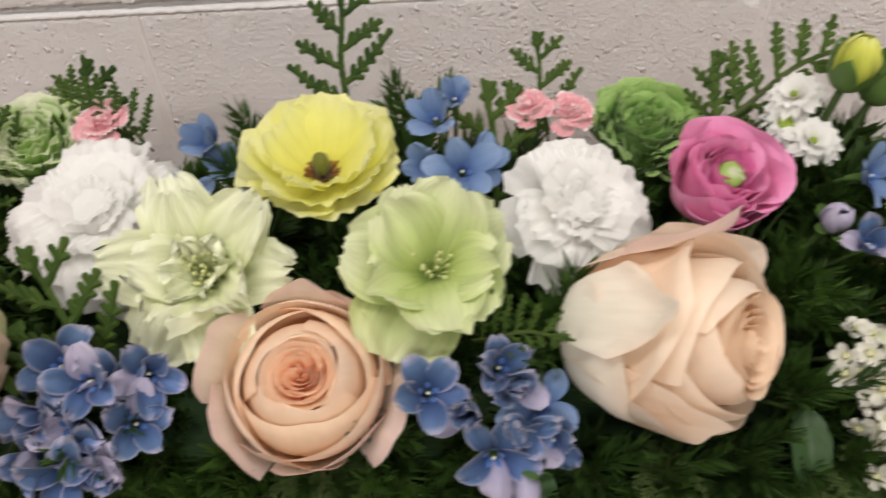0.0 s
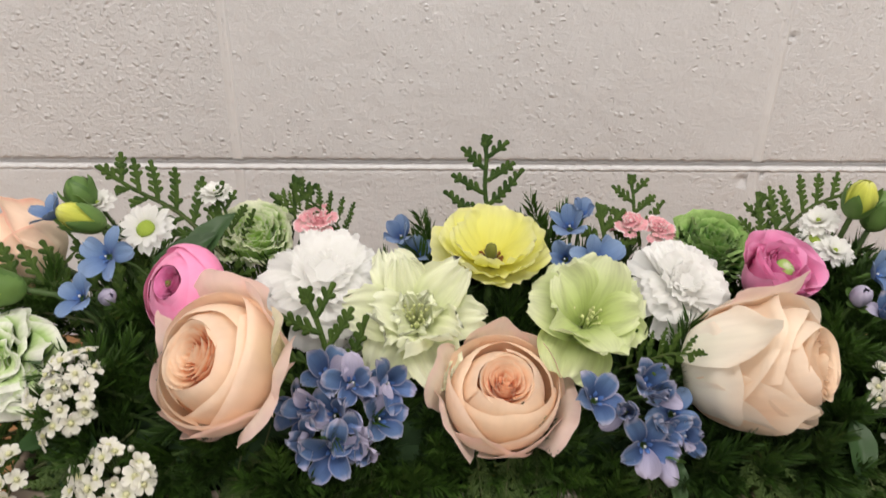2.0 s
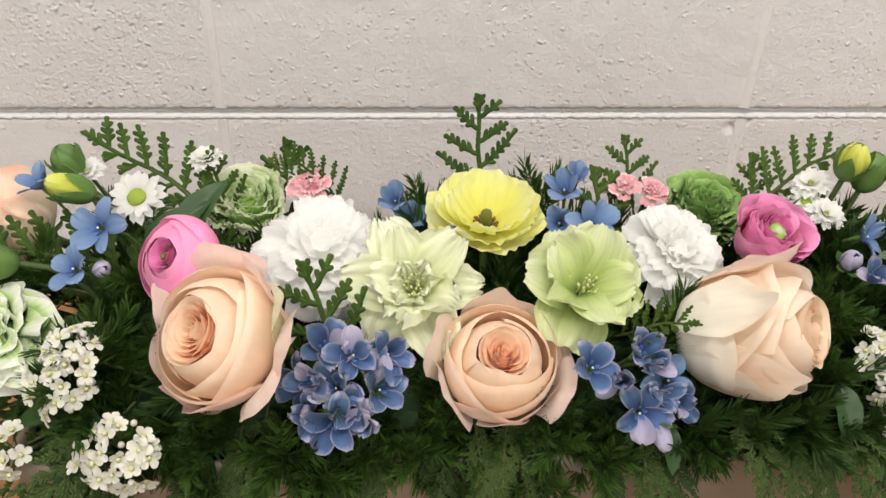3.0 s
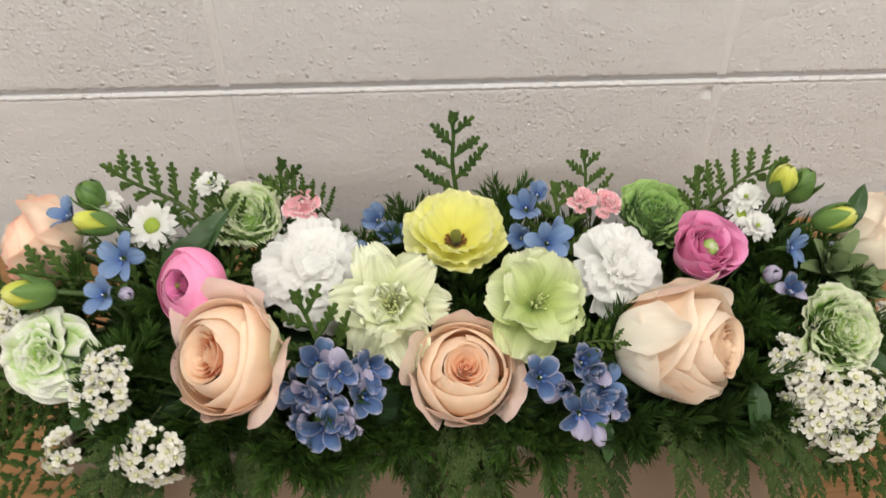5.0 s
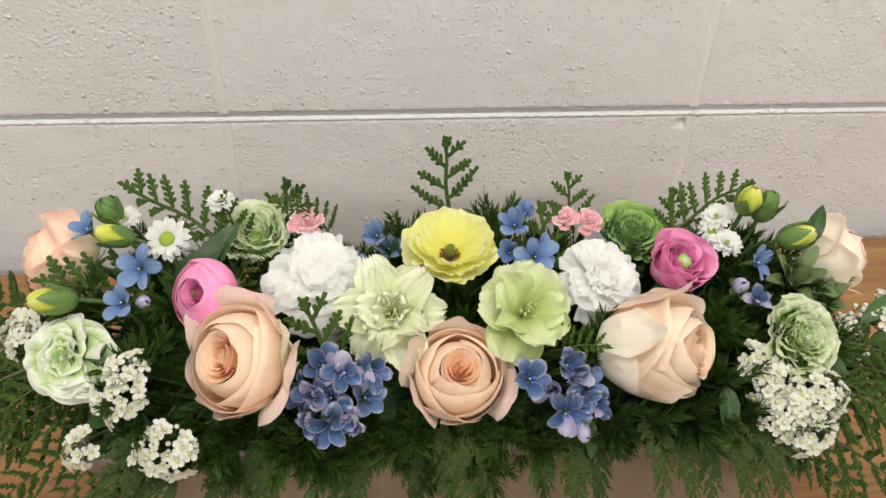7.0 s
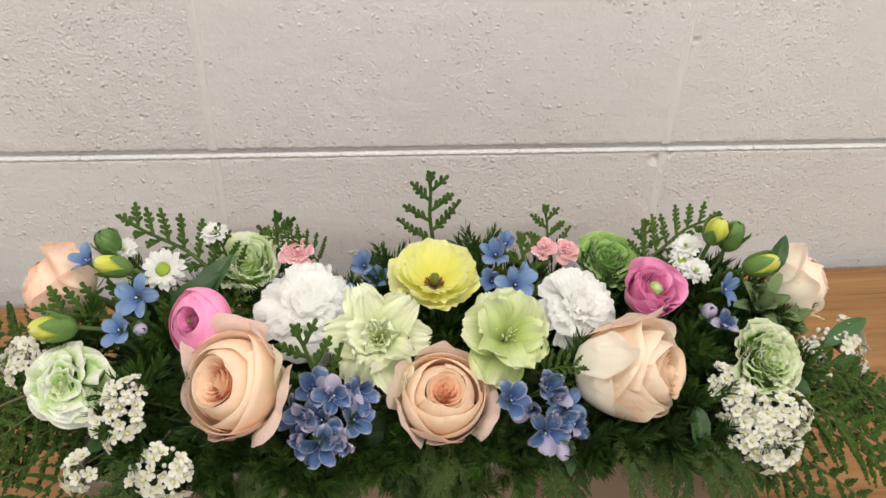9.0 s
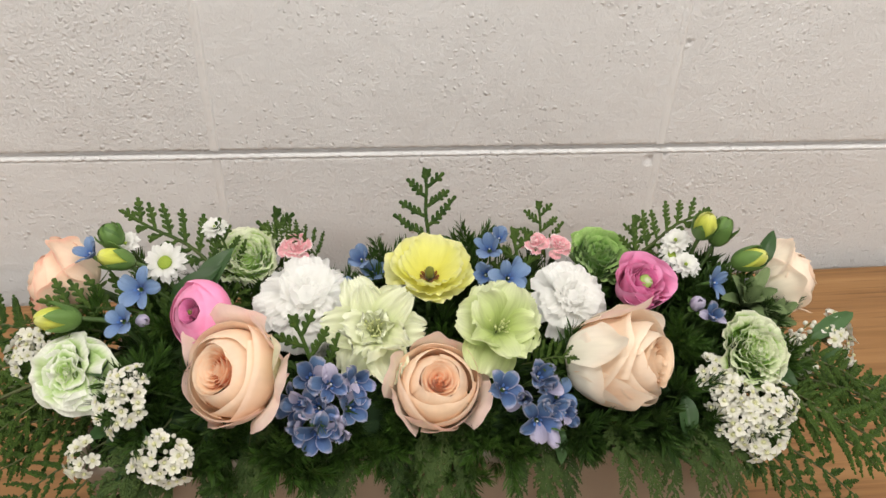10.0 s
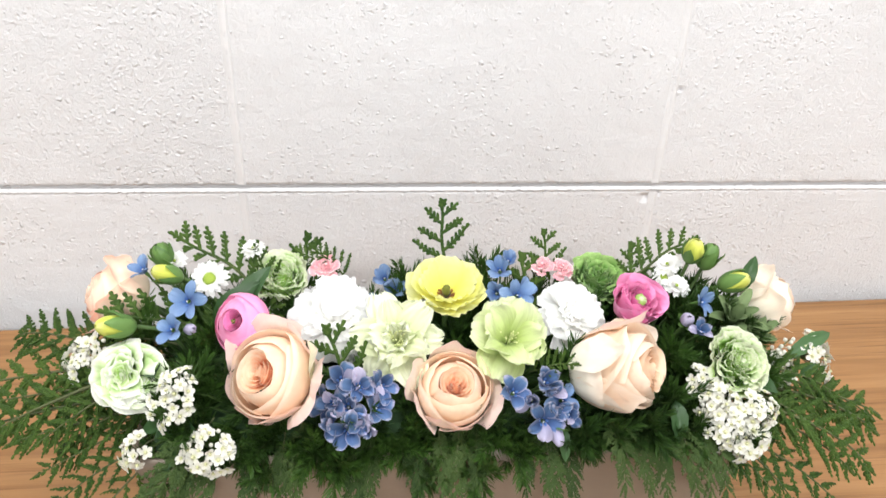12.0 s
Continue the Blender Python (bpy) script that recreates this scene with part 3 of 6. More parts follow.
def ceiling_light(x, y):
    ob = thing("ceiling_light", Matrix.Translation((x, y, CEILING_Z)), "unseen white enamelled fluorescent ceiling light, switched on", "ceiling light", "ceiling lights")
    part("housing", box(-0.62, 0.62, -0.08, 0.08, -0.05, 0.0, 0.006), M_METAL, ob)
    part("diffuser", box(-0.60, 0.60, -0.065, 0.065, -0.08, -0.05, 0.01), M_GLOW, ob, "glowing opal diffuser")
    return ob


for lamp_x, lamp_y, lamp_power in LAMPS:
    ceiling_light(lamp_x, lamp_y)


def wooden_table():
    turn = math.degrees(math.atan2(0.026, 0.878))
    ob = thing("wooden_table", pose(-0.006, -0.029, 0.0, 0, 0, turn), "light brown oak table standing against the block wall", "table")
    x0, x1, y0, y1 = -0.85, 0.80, -0.62, 0.0
    part("tabletop", box(x0, x1, y0, y1, TABLE_Z - 0.032, TABLE_Z, 0.003, 3), M_WOOD, ob)
    for side, ya, yb in (("apron", y0 + 0.05, y0 + 0.072), ("apron", y1 - 0.072, y1 - 0.05)):
        part(side, box(x0 + 0.06, x1 - 0.06, ya, yb, TABLE_Z - 0.122, TABLE_Z - 0.0325, 0.002), M_WOOD, ob)
    for lx in (x0 + 0.06, x1 - 0.12):
        for ly in (y0 + 0.075, y1 - 0.135):
            part("leg", box(lx, lx + 0.06, ly, ly + 0.06, 0.0, TABLE_Z - 0.0325, 0.004), M_WOOD, ob)
    return ob


wooden_table()


def planter():
    ob = thing("planter_box", Matrix.Translation(((POT_X0 + POT_X1) / 2, (POT_Y0 + POT_Y1) / 2, TABLE_Z)), "greige ceramic planter box standing on the wooden table", "planter")
    hw, hd, h = (POT_X1 - POT_X0) / 2, (POT_Y1 - POT_Y0) / 2, POT_TOP - TABLE_Z

    def ring(half_w, half_d, z, r, n=7):
        pts = []
        for cx, cy, a0 in ((1, 1, 0), (-1, 1, 90), (-1, -1, 180), (1, -1, 270)):
            for i in range(n):
                a = radians(a0 + 90 * i / (n - 1))
                pts.append((cx * (half_w - r) + r * math.cos(a), cy * (half_d - r) + r * math.sin(a), z))
        return pts

    taper = 0.005
    rows = [ring(0.001, 0.001, 0.0, 0.0005), ring(hw - taper - 0.004, hd - taper - 0.004, 0.0, 0.012), ring(hw - taper, hd - taper, 0.004, 0.014)]
    rows += [ring(hw - taper * (1 - q), hd - taper * (1 - q), h * q, 0.014) for q in (0.1, 0.3, 0.5, 0.7, 0.9, 0.965)]
    rows += [ring(hw - 0.0008, hd - 0.0008, h * 0.99, 0.014), ring(hw - 0.0025, hd - 0.0025, h, 0.013), ring(hw - 0.0045, hd - 0.0045, h * 0.99, 0.012)]
    rows += [ring(hw - 0.005, hd - 0.005, h * 0.9, 0.012), ring(hw - 0.010, hd - 0.010, h * 0.2, 0.011), ring(0.001, 0.001, h * 0.2, 0.0005)]
    sh = Sheet()
    sh.grid(np.array(rows), closed=True)
    part("body", sh, M_POT, ob, "greige ceramic box with rounded corners")
    part("floral_foam", box(-hw + 0.012, hw - 0.012, -hd + 0.012, hd - 0.012, h * 0.21, h + 0.006, 0.008), M_FOAM, ob, "dark wet floral foam")
    return ob


planter()


# ---- flowers ----
def calyx(ob, rng, radius, length, count=5, droop=-20.0, z=0.0):
    for i in range(count):
        P = free_petal(rng, 2 * math.pi * i / count + rng.uniform(-0.2, 0.2), length, length * 0.32, droop, droop + 25, cup=0.3, point=0.2, foot=radius * 0.4, nu=6, nv=5, lift=z)
        petal("sepal", P, M_SEPAL, ob)


def rose(p, way, size, seed, outer, inner, label, turn=0.0, guard=(), tall=1.0, mid=None, heart=0.33, guard_mat=None, name="rose", group="roses in the planter", eye=None, layers=(0, 1, 2, 3), swirl=6):
    """A garden rose: a small spiral heart in a smooth closed bowl, and loose guard petals.
    guard: heading in degrees, half width, openness, height, roll of the rim, point, and a material of its own."""
    rng = random.Random(seed)
    way = Vector(way).normalized()
    ob = thing(name, facing(Vector(p) - way * size * 1.13 * tall, way, turn), label, name, group)
    mid = mid or outer

    def run(*points):
        return [(r, z * tall) for r, z in points]

    # filler dome below the spiral, added to keep the gaps shallow and bright
    sh = Sheet()
    sh.grid(knob(0.34 * size, 0.34 * size, 0.46 * size * tall, 0.50 * size * tall), closed=True)
    part("heart", sh, inner, ob)
    a = rng.uniform(0, 6.28)
    rings = swirl
    for i in range(rings):
        q = (i + 0.5) / rings
        r = heart * (0.05 + 1.0 * q)
        top = 1.225 - 0.025 * q
        for _ in range(2 if i < 3 else 3):
            a += (math.pi if i < 3 else 2.094) + rng.uniform(-0.25, 0.25)
            P = cup_petal(rng, a, (2.0 if i < 3 else 1.45) * rng.uniform(0.9, 1.1), run((r * 0.50, 0.62), (r * 0.76, 0.88), (r * 0.96, 1.06), (r * 1.16, top * rng.uniform(0.985, 1.01))), size,
                          0.09, 0.026, 0.012, 0.0, 0.030, 0.012, 0.0, 10, 17)
            petal("petal", P, inner, ob)
        a += 0.9
    bowls = (
        (3, 1.38, run((0.12, 0.0), (0.48, 0.10), (0.66, 0.45), (0.64, 0.82), (heart + 0.12, 1.09), (heart + 0.02, 1.185)), 0.03, 0.06),
        (3, 1.38, run((0.13, -0.01), (0.54, 0.09), (0.73, 0.44), (0.72, 0.80), (heart + 0.20, 1.06), (heart + 0.10, 1.145)), 0.03, 0.04),
        (3, 1.34, run((0.14, -0.02), (0.58, 0.08), (0.79, 0.42), (0.79, 0.76), (heart + 0.29, 1.03), (heart + 0.19, 1.130)), 0.06, 0.15),
        (3, 1.28, run((0.15, -0.03), (0.63, 0.07), (0.85, 0.41), (0.86, 0.74), (heart + 0.43, 0.97), (heart + 0.37, 1.07)), 0.10, 0.24),
    )
    for n in layers:
        count, half, points, lip, round_top = bowls[n]
        a = a + 0.7
        for i in range(count):
            a += 2 * math.pi / count + rng.uniform(-0.2, 0.2)
            P = cup_petal(rng, a, half * rng.uniform(0.92, 1.1), points, size, round_top * rng.uniform(0.8, 1.3), 0.022, lip * rng.uniform(0.5, 1.5), 0.0, 0.016, 0.006, 0.05 * rng.random(), 15, 21)
            petal("petal", P, mid if n < 3 else outer, ob)
    for heading, half, wide, high, roll, tip, *own in guard:
        P = cup_petal(rng, radians(heading), half, run((0.15, -0.05), (0.66, 0.04), (0.90, 0.36), (0.93 + 0.10 * wide, 0.68 * high), (0.91 + 0.22 * wide, 0.90 * high), (0.90 + 0.36 * wide, 1.02 * high)), size,
                      0.26, 0.02, roll, roll * 0.6, 0.075, 0.020, tip, 18, 25, 9.0)
        petal("petal", P, own[0] if own else guard_mat or outer, ob)
    if eye:
        sh = Sheet()
        sh.grid(knob(0.08 * size, 0.08 * size, 0.08 * size, 1.10 * size * tall, rough=0.12, rng=rng), closed=True)
        part("flower_eye", sh, eye, ob, "olive flower eye")
    sh = Sheet()
    sh.grid(knob(0.23 * size, 0.23 * size, 0.19 * size, 0.0), closed=True)
    part("hip", sh, M_STEM, ob)
    calyx(ob, rng, 0.22 * size, 0.55 * size, 5, -35.0)
    stem_to_foam(ob, 0.0024)
    return ob


def frilled_flower(name, p, way, size, seed, material, label, category, count=46, jag=0.07, tall=0.62, group="", teeth=8, wave=0.085, cup=(-0.1, 0.3), steep=86.0, flare=26.0, width=(0.75, 0.95), waves=8.0):
    """A dense dome of fringed, ruffled petals."""
    rng = random.Random(seed)
    way = Vector(way).normalized()
    ob = thing(name, facing(Vector(p) - way * size * tall, way, rng.uniform(0, 360)), label, category, group)
    # filler dome in petal colour, added to lighten the gaps between petals
    sh = Sheet()
    sh.grid(knob(size * 0.45, size * 0.45, size * 0.36, size * 0.20), closed=True)
    part("heart", sh, material, ob)
    for i in range(count):
        s = (i + 0.5) / count
        a = i * 2.399 + rng.uniform(-0.3, 0.3)
        rise = steep - 88 * s ** 1.15 + rng.uniform(-8, 8)
        length = size * (0.62 + 0.40 * s) * rng.uniform(0.92, 1.05)
        P = free_petal(rng, a, length, length * rng.uniform(*width), min(88, rise + 22), rise - flare, cup=rng.uniform(*cup), wave=size * wave, foot=size * 0.05 * s + size * 0.14 * s,
                       shape=(0.2, 0.75), waves=waves, jag=jag, teeth=teeth, nu=9, nv=2 * teeth + 5, lift=size * 0.10 * (1 - s))
        petal("petal", P, material, ob)
    sh = Sheet()
    sh.grid(np.stack([np.array([[r * math.cos(b), r * math.sin(b), z] for b in np.linspace(0, 6.2832, 12, endpoint=False)]) for r, z in ((size * 0.12, -size * 0.55), (size * 0.2, -size * 0.35), (size * 0.22, -size * 0.1), (size * 0.28, size * 0.08))]), closed=True)
    part("calyx", sh, M_SEPAL, ob)
    stem_to_foam(ob, 0.0019, drop=size * 0.5)
    return ob


def pompon(name, p, way, size, seed, material, inner, label, category, group, rings=9, frill=0.05, dome=0.45, tall=0.9, open_rim=0.10, wave=0.05, eye=None, half=0.9, core=0.10, lips=0.05, frills=16.0, counts=(3, 7), flat=0.0):
    """A ranunculus head: ring in ring of thin upright petals whose ruffled rims show from above."""
    rng = random.Random(seed)
    way = Vector(way).normalized()
    ob = thing(name, facing(Vector(p) - way * size * tall, way, rng.uniform(0, 360)), label, category, group)
    sh = Sheet()
    sh.grid(knob(size * 0.5, size * 0.5, size * tall * 0.32, size * tall * 0.36), closed=True)
    part("heart", sh, inner, ob)
    a = rng.uniform(0, 6.28)
    for i in range(rings):
        q = i / (rings - 1)
        r = core + (0.92 - core) * q
        top = tall * (1.0 - dome * q ** 2.2 - 0.10 * (1 - q) ** 2)
        count = round(counts[0] + (counts[1] - counts[0]) * q)
        for k in range(count):
            a += 2 * math.pi / count + rng.uniform(-0.25, 0.25)
            b = rng.uniform(0.84, 1.10)
            spread = open_rim * (0.2 + q) * rng.uniform(0.5, 1.5)
            points = [(0.08, 0.0), (r * 0.75 + 0.05, 0.10 * tall), (r * b, top * 0.50), (r * b + spread * 0.3, top * 0.82), (r * b + spread + flat * q, top * rng.uniform(0.84, 1.10))]
            P = cup_petal(rng, a, math.pi / count * half * 1.9 * rng.uniform(0.85, 1.15), points, size, 0.16, 0.02, lips * (0.3 + q) * rng.uniform(0.2, 1.4), 0.0, wave * (0.5 + q), frill * (0.5 + 0.5 * q), 0.0, 10, 19, frills, 0.05 * rng.random())
            petal("petal", P, material if q > 0.25 else inner, ob)
        a += 0.8
    if eye:
        sh = Sheet()
        sh.grid(knob(size * core * 1.2, size * core * 1.2, size * 0.12, size * tall * 0.72, rough=0.12, rng=rng), closed=True)
        part("flower_eye", sh, eye, ob, "green flower eye")
    calyx(ob, rng, size * 0.25, size * 0.6, 5, -10.0)
    stem_to_foam(ob, 0.0019)
    return ob


def hellebore(p, way, size, seed, material, label, double=False, turn=0.0):
    rng = random.Random(seed)
    way = Vector(way).normalized()
    ob = thing("hellebore", facing(Vector(p) - way * size * 0.15, way, turn), label, "hellebore", "hellebores in the planter")
    # count, length, width, rise at base and tip, ruffle, point, jag of the rim
    rings = [(5, 1.26, 1.16, 44, 24, 0.14, 0.06), (5, 1.12, 0.92, 62, 46, 0.16, 0.06)] if not double else [(6, 1.22, 0.92, 34, 6, 0.12, 0.05), (5, 1.10, 0.80, 56, 26, 0.15, 0.05), (6, 0.66, 0.40, 66, 46, 0.10, 0.02)]
    for n, (count, length, width, r0, r1, wave, tip) in enumerate(rings):
        for i in range(count):
            a = 2 * math.pi * (i + 0.5 * n) / count + rng.uniform(-0.16, 0.16)
            P = free_petal(rng, a, size * length * rng.uniform(0.86, 1.10), size * width * rng.uniform(0.88, 1.10), r0 + rng.uniform(-10, 10), r1 + rng.uniform(-24, 24), cup=0.22 if not double else rng.uniform(0.05, 0.4),
                           wave=wave * size * rng.uniform(0.7, 1.3), point=tip, foot=0.001, shape=(0.28, 0.66 if not double else 0.52), waves=4.0 if not double else 8.0, nu=17, nv=21, lift=-0.0015 * (n == 0), twist=rng.uniform(-0.25, 0.25))
            # a few uneven bites and lobes along the rim
            w = ripple(rng, 5, 22.0)
            t = np.linspace(0, 1, 17)[:, None]
            v = np.linspace(-1, 1, 21)[None, :]
            shift = (0.045 if not double else 0.09) * size * w(v * 1.5 + t * 2) * np.maximum(np.abs(v) ** 4, t ** 5)
            P = P + np.stack([shift * math.cos(a), shift * math.sin(a), shift * 0.8], -1)
            petal("petal", P, material, ob)
    for i in range(46 if double else 14):
        a, q = rng.uniform(0, 6.28), rng.uniform(0.15, 1.0)
        sh = Sheet()
        tip = Vector((math.cos(a) * q * size * 0.30, math.sin(a) * q * size * 0.30, size * rng.uniform(0.28, 0.50) * (1.1 - 0.35 * q)))
        sh.tube([(math.cos(a) * 0.002, math.sin(a) * 0.002, 0), tip * 0.5 + Vector((0, 0, 0.001)), tip], [0.0003, 0.00025, 0.0003], 4)
        sh.grid(knob(0.0007, 0.0007, 0.0012, 0, 5, 6) + np.array(tip), closed=True)
        part("stamen", sh, M_STAMEN, ob)
    stem_to_foam(ob, 0.0019)
    return ob


def buttercup(p, way, size, seed):
    """The open yellow flower with a dark eye."""
    rng = random.Random(seed)
    way = Vector(way).normalized()
    ob = thing("yellow_ranunculus", facing(Vector(p), way, 0), "open yellow ranunculus with translucent petals and dark eye", "ranunculus", "ranunculus in the planter")
    # count, length, rise at base and tip, width
    for n, (count, length, r0, r1, wide) in enumerate(((5, 0.98, 26, 66, 1.10), (6, 1.08, 16, 54, 1.16), (6, 1.12, 8, 40, 1.25))):
        for i in range(count):
            a = 2 * math.pi * (i + 0.5 * n) / count + rng.uniform(-0.14, 0.14)
            front = max(0.0, -math.sin(a))
            P = free_petal(rng, a, size * length * (1.03 - 0.20 * front) * rng.uniform(0.93, 1.06), size * wide, r0 + rng.uniform(-4, 4), r1 - 8 * front + rng.uniform(-8, 8), cup=0.20, wave=0.0014, foot=0.0018, shape=(0.25, 0.78), waves=7.0, nu=15, nv=21, point=0.16, lift=-0.0012 * n, notch=0.05 * rng.random(), twist=rng.uniform(-0.12, 0.12))
            w = ripple(rng, 5, 24.0)
            t, v = np.linspace(0, 1, 15)[:, None], np.linspace(-1, 1, 21)[None, :]
            P[..., 2] += 0.016 * size * w(v * 1.4 + t) * np.maximum(np.abs(v) ** 5, t ** 6)
            petal("petal", P, M_YELLOW, ob)
    sh = Sheet()
    sh.grid(knob(0.0027, 0.0027, 0.0048, 0.0046, 8, 10, 0.12, rng), closed=True)
    part("pistil", sh, M_OLIVE, ob, "dark olive pistil")
    for i in range(30):
        a = 2 * math.pi * i / 30
        sh = Sheet()
        r = rng.uniform(0.0036, 0.0060)
        sh.tube([(0.002 * math.cos(a), 0.002 * math.sin(a), 0.0005), (r * math.cos(a), r * math.sin(a), rng.uniform(0.0018, 0.0038))], [0.0003, 0.0005], 4)
        part("stamen", sh, M_BROWN, ob)
    calyx(ob, rng, 0.004, 0.010, 5, -15)
    stem_to_foam(ob, 0.0019)
    return ob


def tweedia(p, way, size, seed, deep=False, closed=0.0, pale=False):
    """A five-petalled star with a dark crown."""
    rng = random.Random(seed)
    way = Vector(way).normalized()
    ob = thing("tweedia_flower", facing(Vector(p) - way * 0.002, way, rng.uniform(0, 72)), "slate blue five-petalled tweedia flower, partly folded" if deep else "sky blue star-shaped tweedia flower with dark crown", "tweedia", "blue tweedia flowers")
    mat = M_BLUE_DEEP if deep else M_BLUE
    for i in range(5):
        a = 2 * math.pi * i / 5 + rng.uniform(-0.1, 0.1)
        fold = closed + rng.uniform(-0.5, 0.8) * (1 if deep else 0.6)
        P = free_petal(rng, a, size * rng.uniform(0.95, 1.14), size * rng.uniform(0.62, 0.78), 38 + 30 * fold, -14 + 70 * fold, cup=rng.uniform(0.1, 0.75) if deep else rng.uniform(-0.12, 0.35), wave=0.0013 if deep else 0.0009, point=0.02, foot=0.0012, shape=(0.42, 0.6), waves=4.0, nu=9, nv=9, twist=rng.uniform(-0.6, 0.6))
        petal("petal", P, M_LILAC if (deep and rng.random() < 0.15) or pale else mat, ob)
    for i in range(5):
        a = 2 * math.pi * (i + 0.5) / 5
        P = free_petal(rng, a, 0.0034, 0.0016, 75, 40, cup=0.2, foot=0.0011, nu=5, nv=5)
        petal("crown_lobe", P, M_BLUE_EYE, ob)
    sh = Sheet()
    sh.grid(knob(0.0005, 0.0005, 0.0006, 0.0024, 5, 8), closed=True)
    part("flower_eye", sh, M_WHITE, ob, "white flower eye")
    sh = Sheet()
    sh.tube([(0, 0, 0.0006), (0, 0, -0.003), (0, 0, -0.006)], [0.0014, 0.0012, 0.0008], 6)
    part("calyx", sh, M_SEPAL, ob)
    stem_to_foam(ob, 0.0007, drop=0.005)
    return ob


def bud(p, way, length, width, seed, material, label, name="flower_bud", show=0.3):
    """An egg of wrapped petals held by green sepals."""
    rng = random.Random(seed)
    way = Vector(way).normalized()
    ob = thing(name, facing(Vector(p) - way * length * 0.5, way, rng.uniform(0, 360)), label, "flower bud", "flower buds")
    for i in range(6):
        a = i * 2.399
        q = 0.92 + 0.08 * i / 5
        u = np.linspace(0, 1, 10)[:, None] * np.ones((1, 11))
        v = np.ones((10, 1)) * np.linspace(-1, 1, 11)[None, :]
        th = 0.1 + (2.75 + 0.15 * (i < 3)) * u * (1 - 0.08 * np.abs(v) ** 2)
        ang = a + v * 1.25 * (0.5 + 0.5 * np.sin(np.pi * np.clip(u, 0.05, 0.9)))
        rr = width / 2 * q * np.sin(th) * (1 + 0.10 * v + 0.05 * ripple(rng, 3, 7.0)(v * 2 + u * 2) * u)
        petal("petal", np.stack([rr * np.cos(ang), rr * np.sin(ang), length / 2 * (1 - np.cos(th))], -1), material, ob)
    for i in range(5):
        a = 2 * math.pi * i / 5 + rng.uniform(-0.2, 0.2)
        u = np.linspace(0, 1, 9)[:, None] * np.ones((1, 7))
        v = np.ones((9, 1)) * np.linspace(-1, 1, 7)[None, :]
        th = 0.05 + (1.1 + 1.5 * (1 - show) + rng.uniform(-0.15, 0.2)) * u
        ang = a + v * 0.85 * (1 - u ** 2.6)
        rr = width / 2 * 1.05 * np.sin(th) * (1 + 0.05 * np.cos(v * 3.1) * u) + 0.0006 + 0.0022 * smooth(0.6, 1.0, u) * rng.uniform(0, 1.5)
        petal("sepal", np.stack([rr * np.cos(ang), rr * np.sin(ang), length / 2 * (1 - np.cos(th) * 1.02)], -1), M_SEPAL, ob)
    stem_to_foam(ob, 0.0013)
    return ob


def daisy(p, way, size, seed, disc=True):
    rng = random.Random(seed)
    way = Vector(way).normalized()
    ob = thing("daisy", facing(Vector(p) - way * 0.002, way, rng.uniform(0, 360)), "small white daisy with green button centre" if disc else "small white button chrysanthemum", "daisy", "white daisies")
    for ring in range(2 if disc else 3):
        count = 15 - 2 * ring
        for i in range(count):
            a = 2 * math.pi * (i + 0.5 * ring) / count + rng.uniform(-0.1, 0.1)
            P = free_petal(rng, a, size * rng.uniform(0.85, 1.05) * (1 - 0.16 * ring), size * 0.36, 18 + 22 * ring, -14 + 26 * ring, cup=0.25, foot=size * (0.3 if disc else 0.06), shape=(0.5, 0.7), nu=6, nv=5)
            petal("petal", P, M_WHITE, ob)
    sh = Sheet()
    sh.grid(knob(size * 0.40, size * 0.40, size * 0.13, size * 0.10, 7, 14, 0.08, rng) if disc else knob(size * 0.12, size * 0.12, size * 0.2, size * 0.1), closed=True)
    part("disc", sh, M_DISC, ob, "lime green disc")
    stem_to_foam(ob, 0.0009)
    return ob


def floret_meshes():
    """Petals and eye of one spirea blossom, in three shapes."""
    made = []
    for seed, rise in ((1, 8), (2, 22), (3, -4)):
        rng = random.Random(seed)
        sh = Sheet()
        for i in range(5):
            a = 2 * math.pi * i / 5 + rng.uniform(-0.1, 0.1)
            sh.grid(free_petal(rng, a, 0.0037, 0.0032, rise + 14, rise - 8, cup=0.25, wave=0.0002, foot=0.0008, shape=(0.35, 0.6), nu=6, nv=7))
        eye = Sheet()
        eye.grid(knob(0.0010, 0.0010, 0.0009, 0.0006, 6, 10, 0.35, rng), closed=True)
        made.append((sh.mesh("floret", M_SPIREA), eye.mesh("floret_eye", M_SPIREA_EYE)))
    return made


FLORETS = floret_meshes()


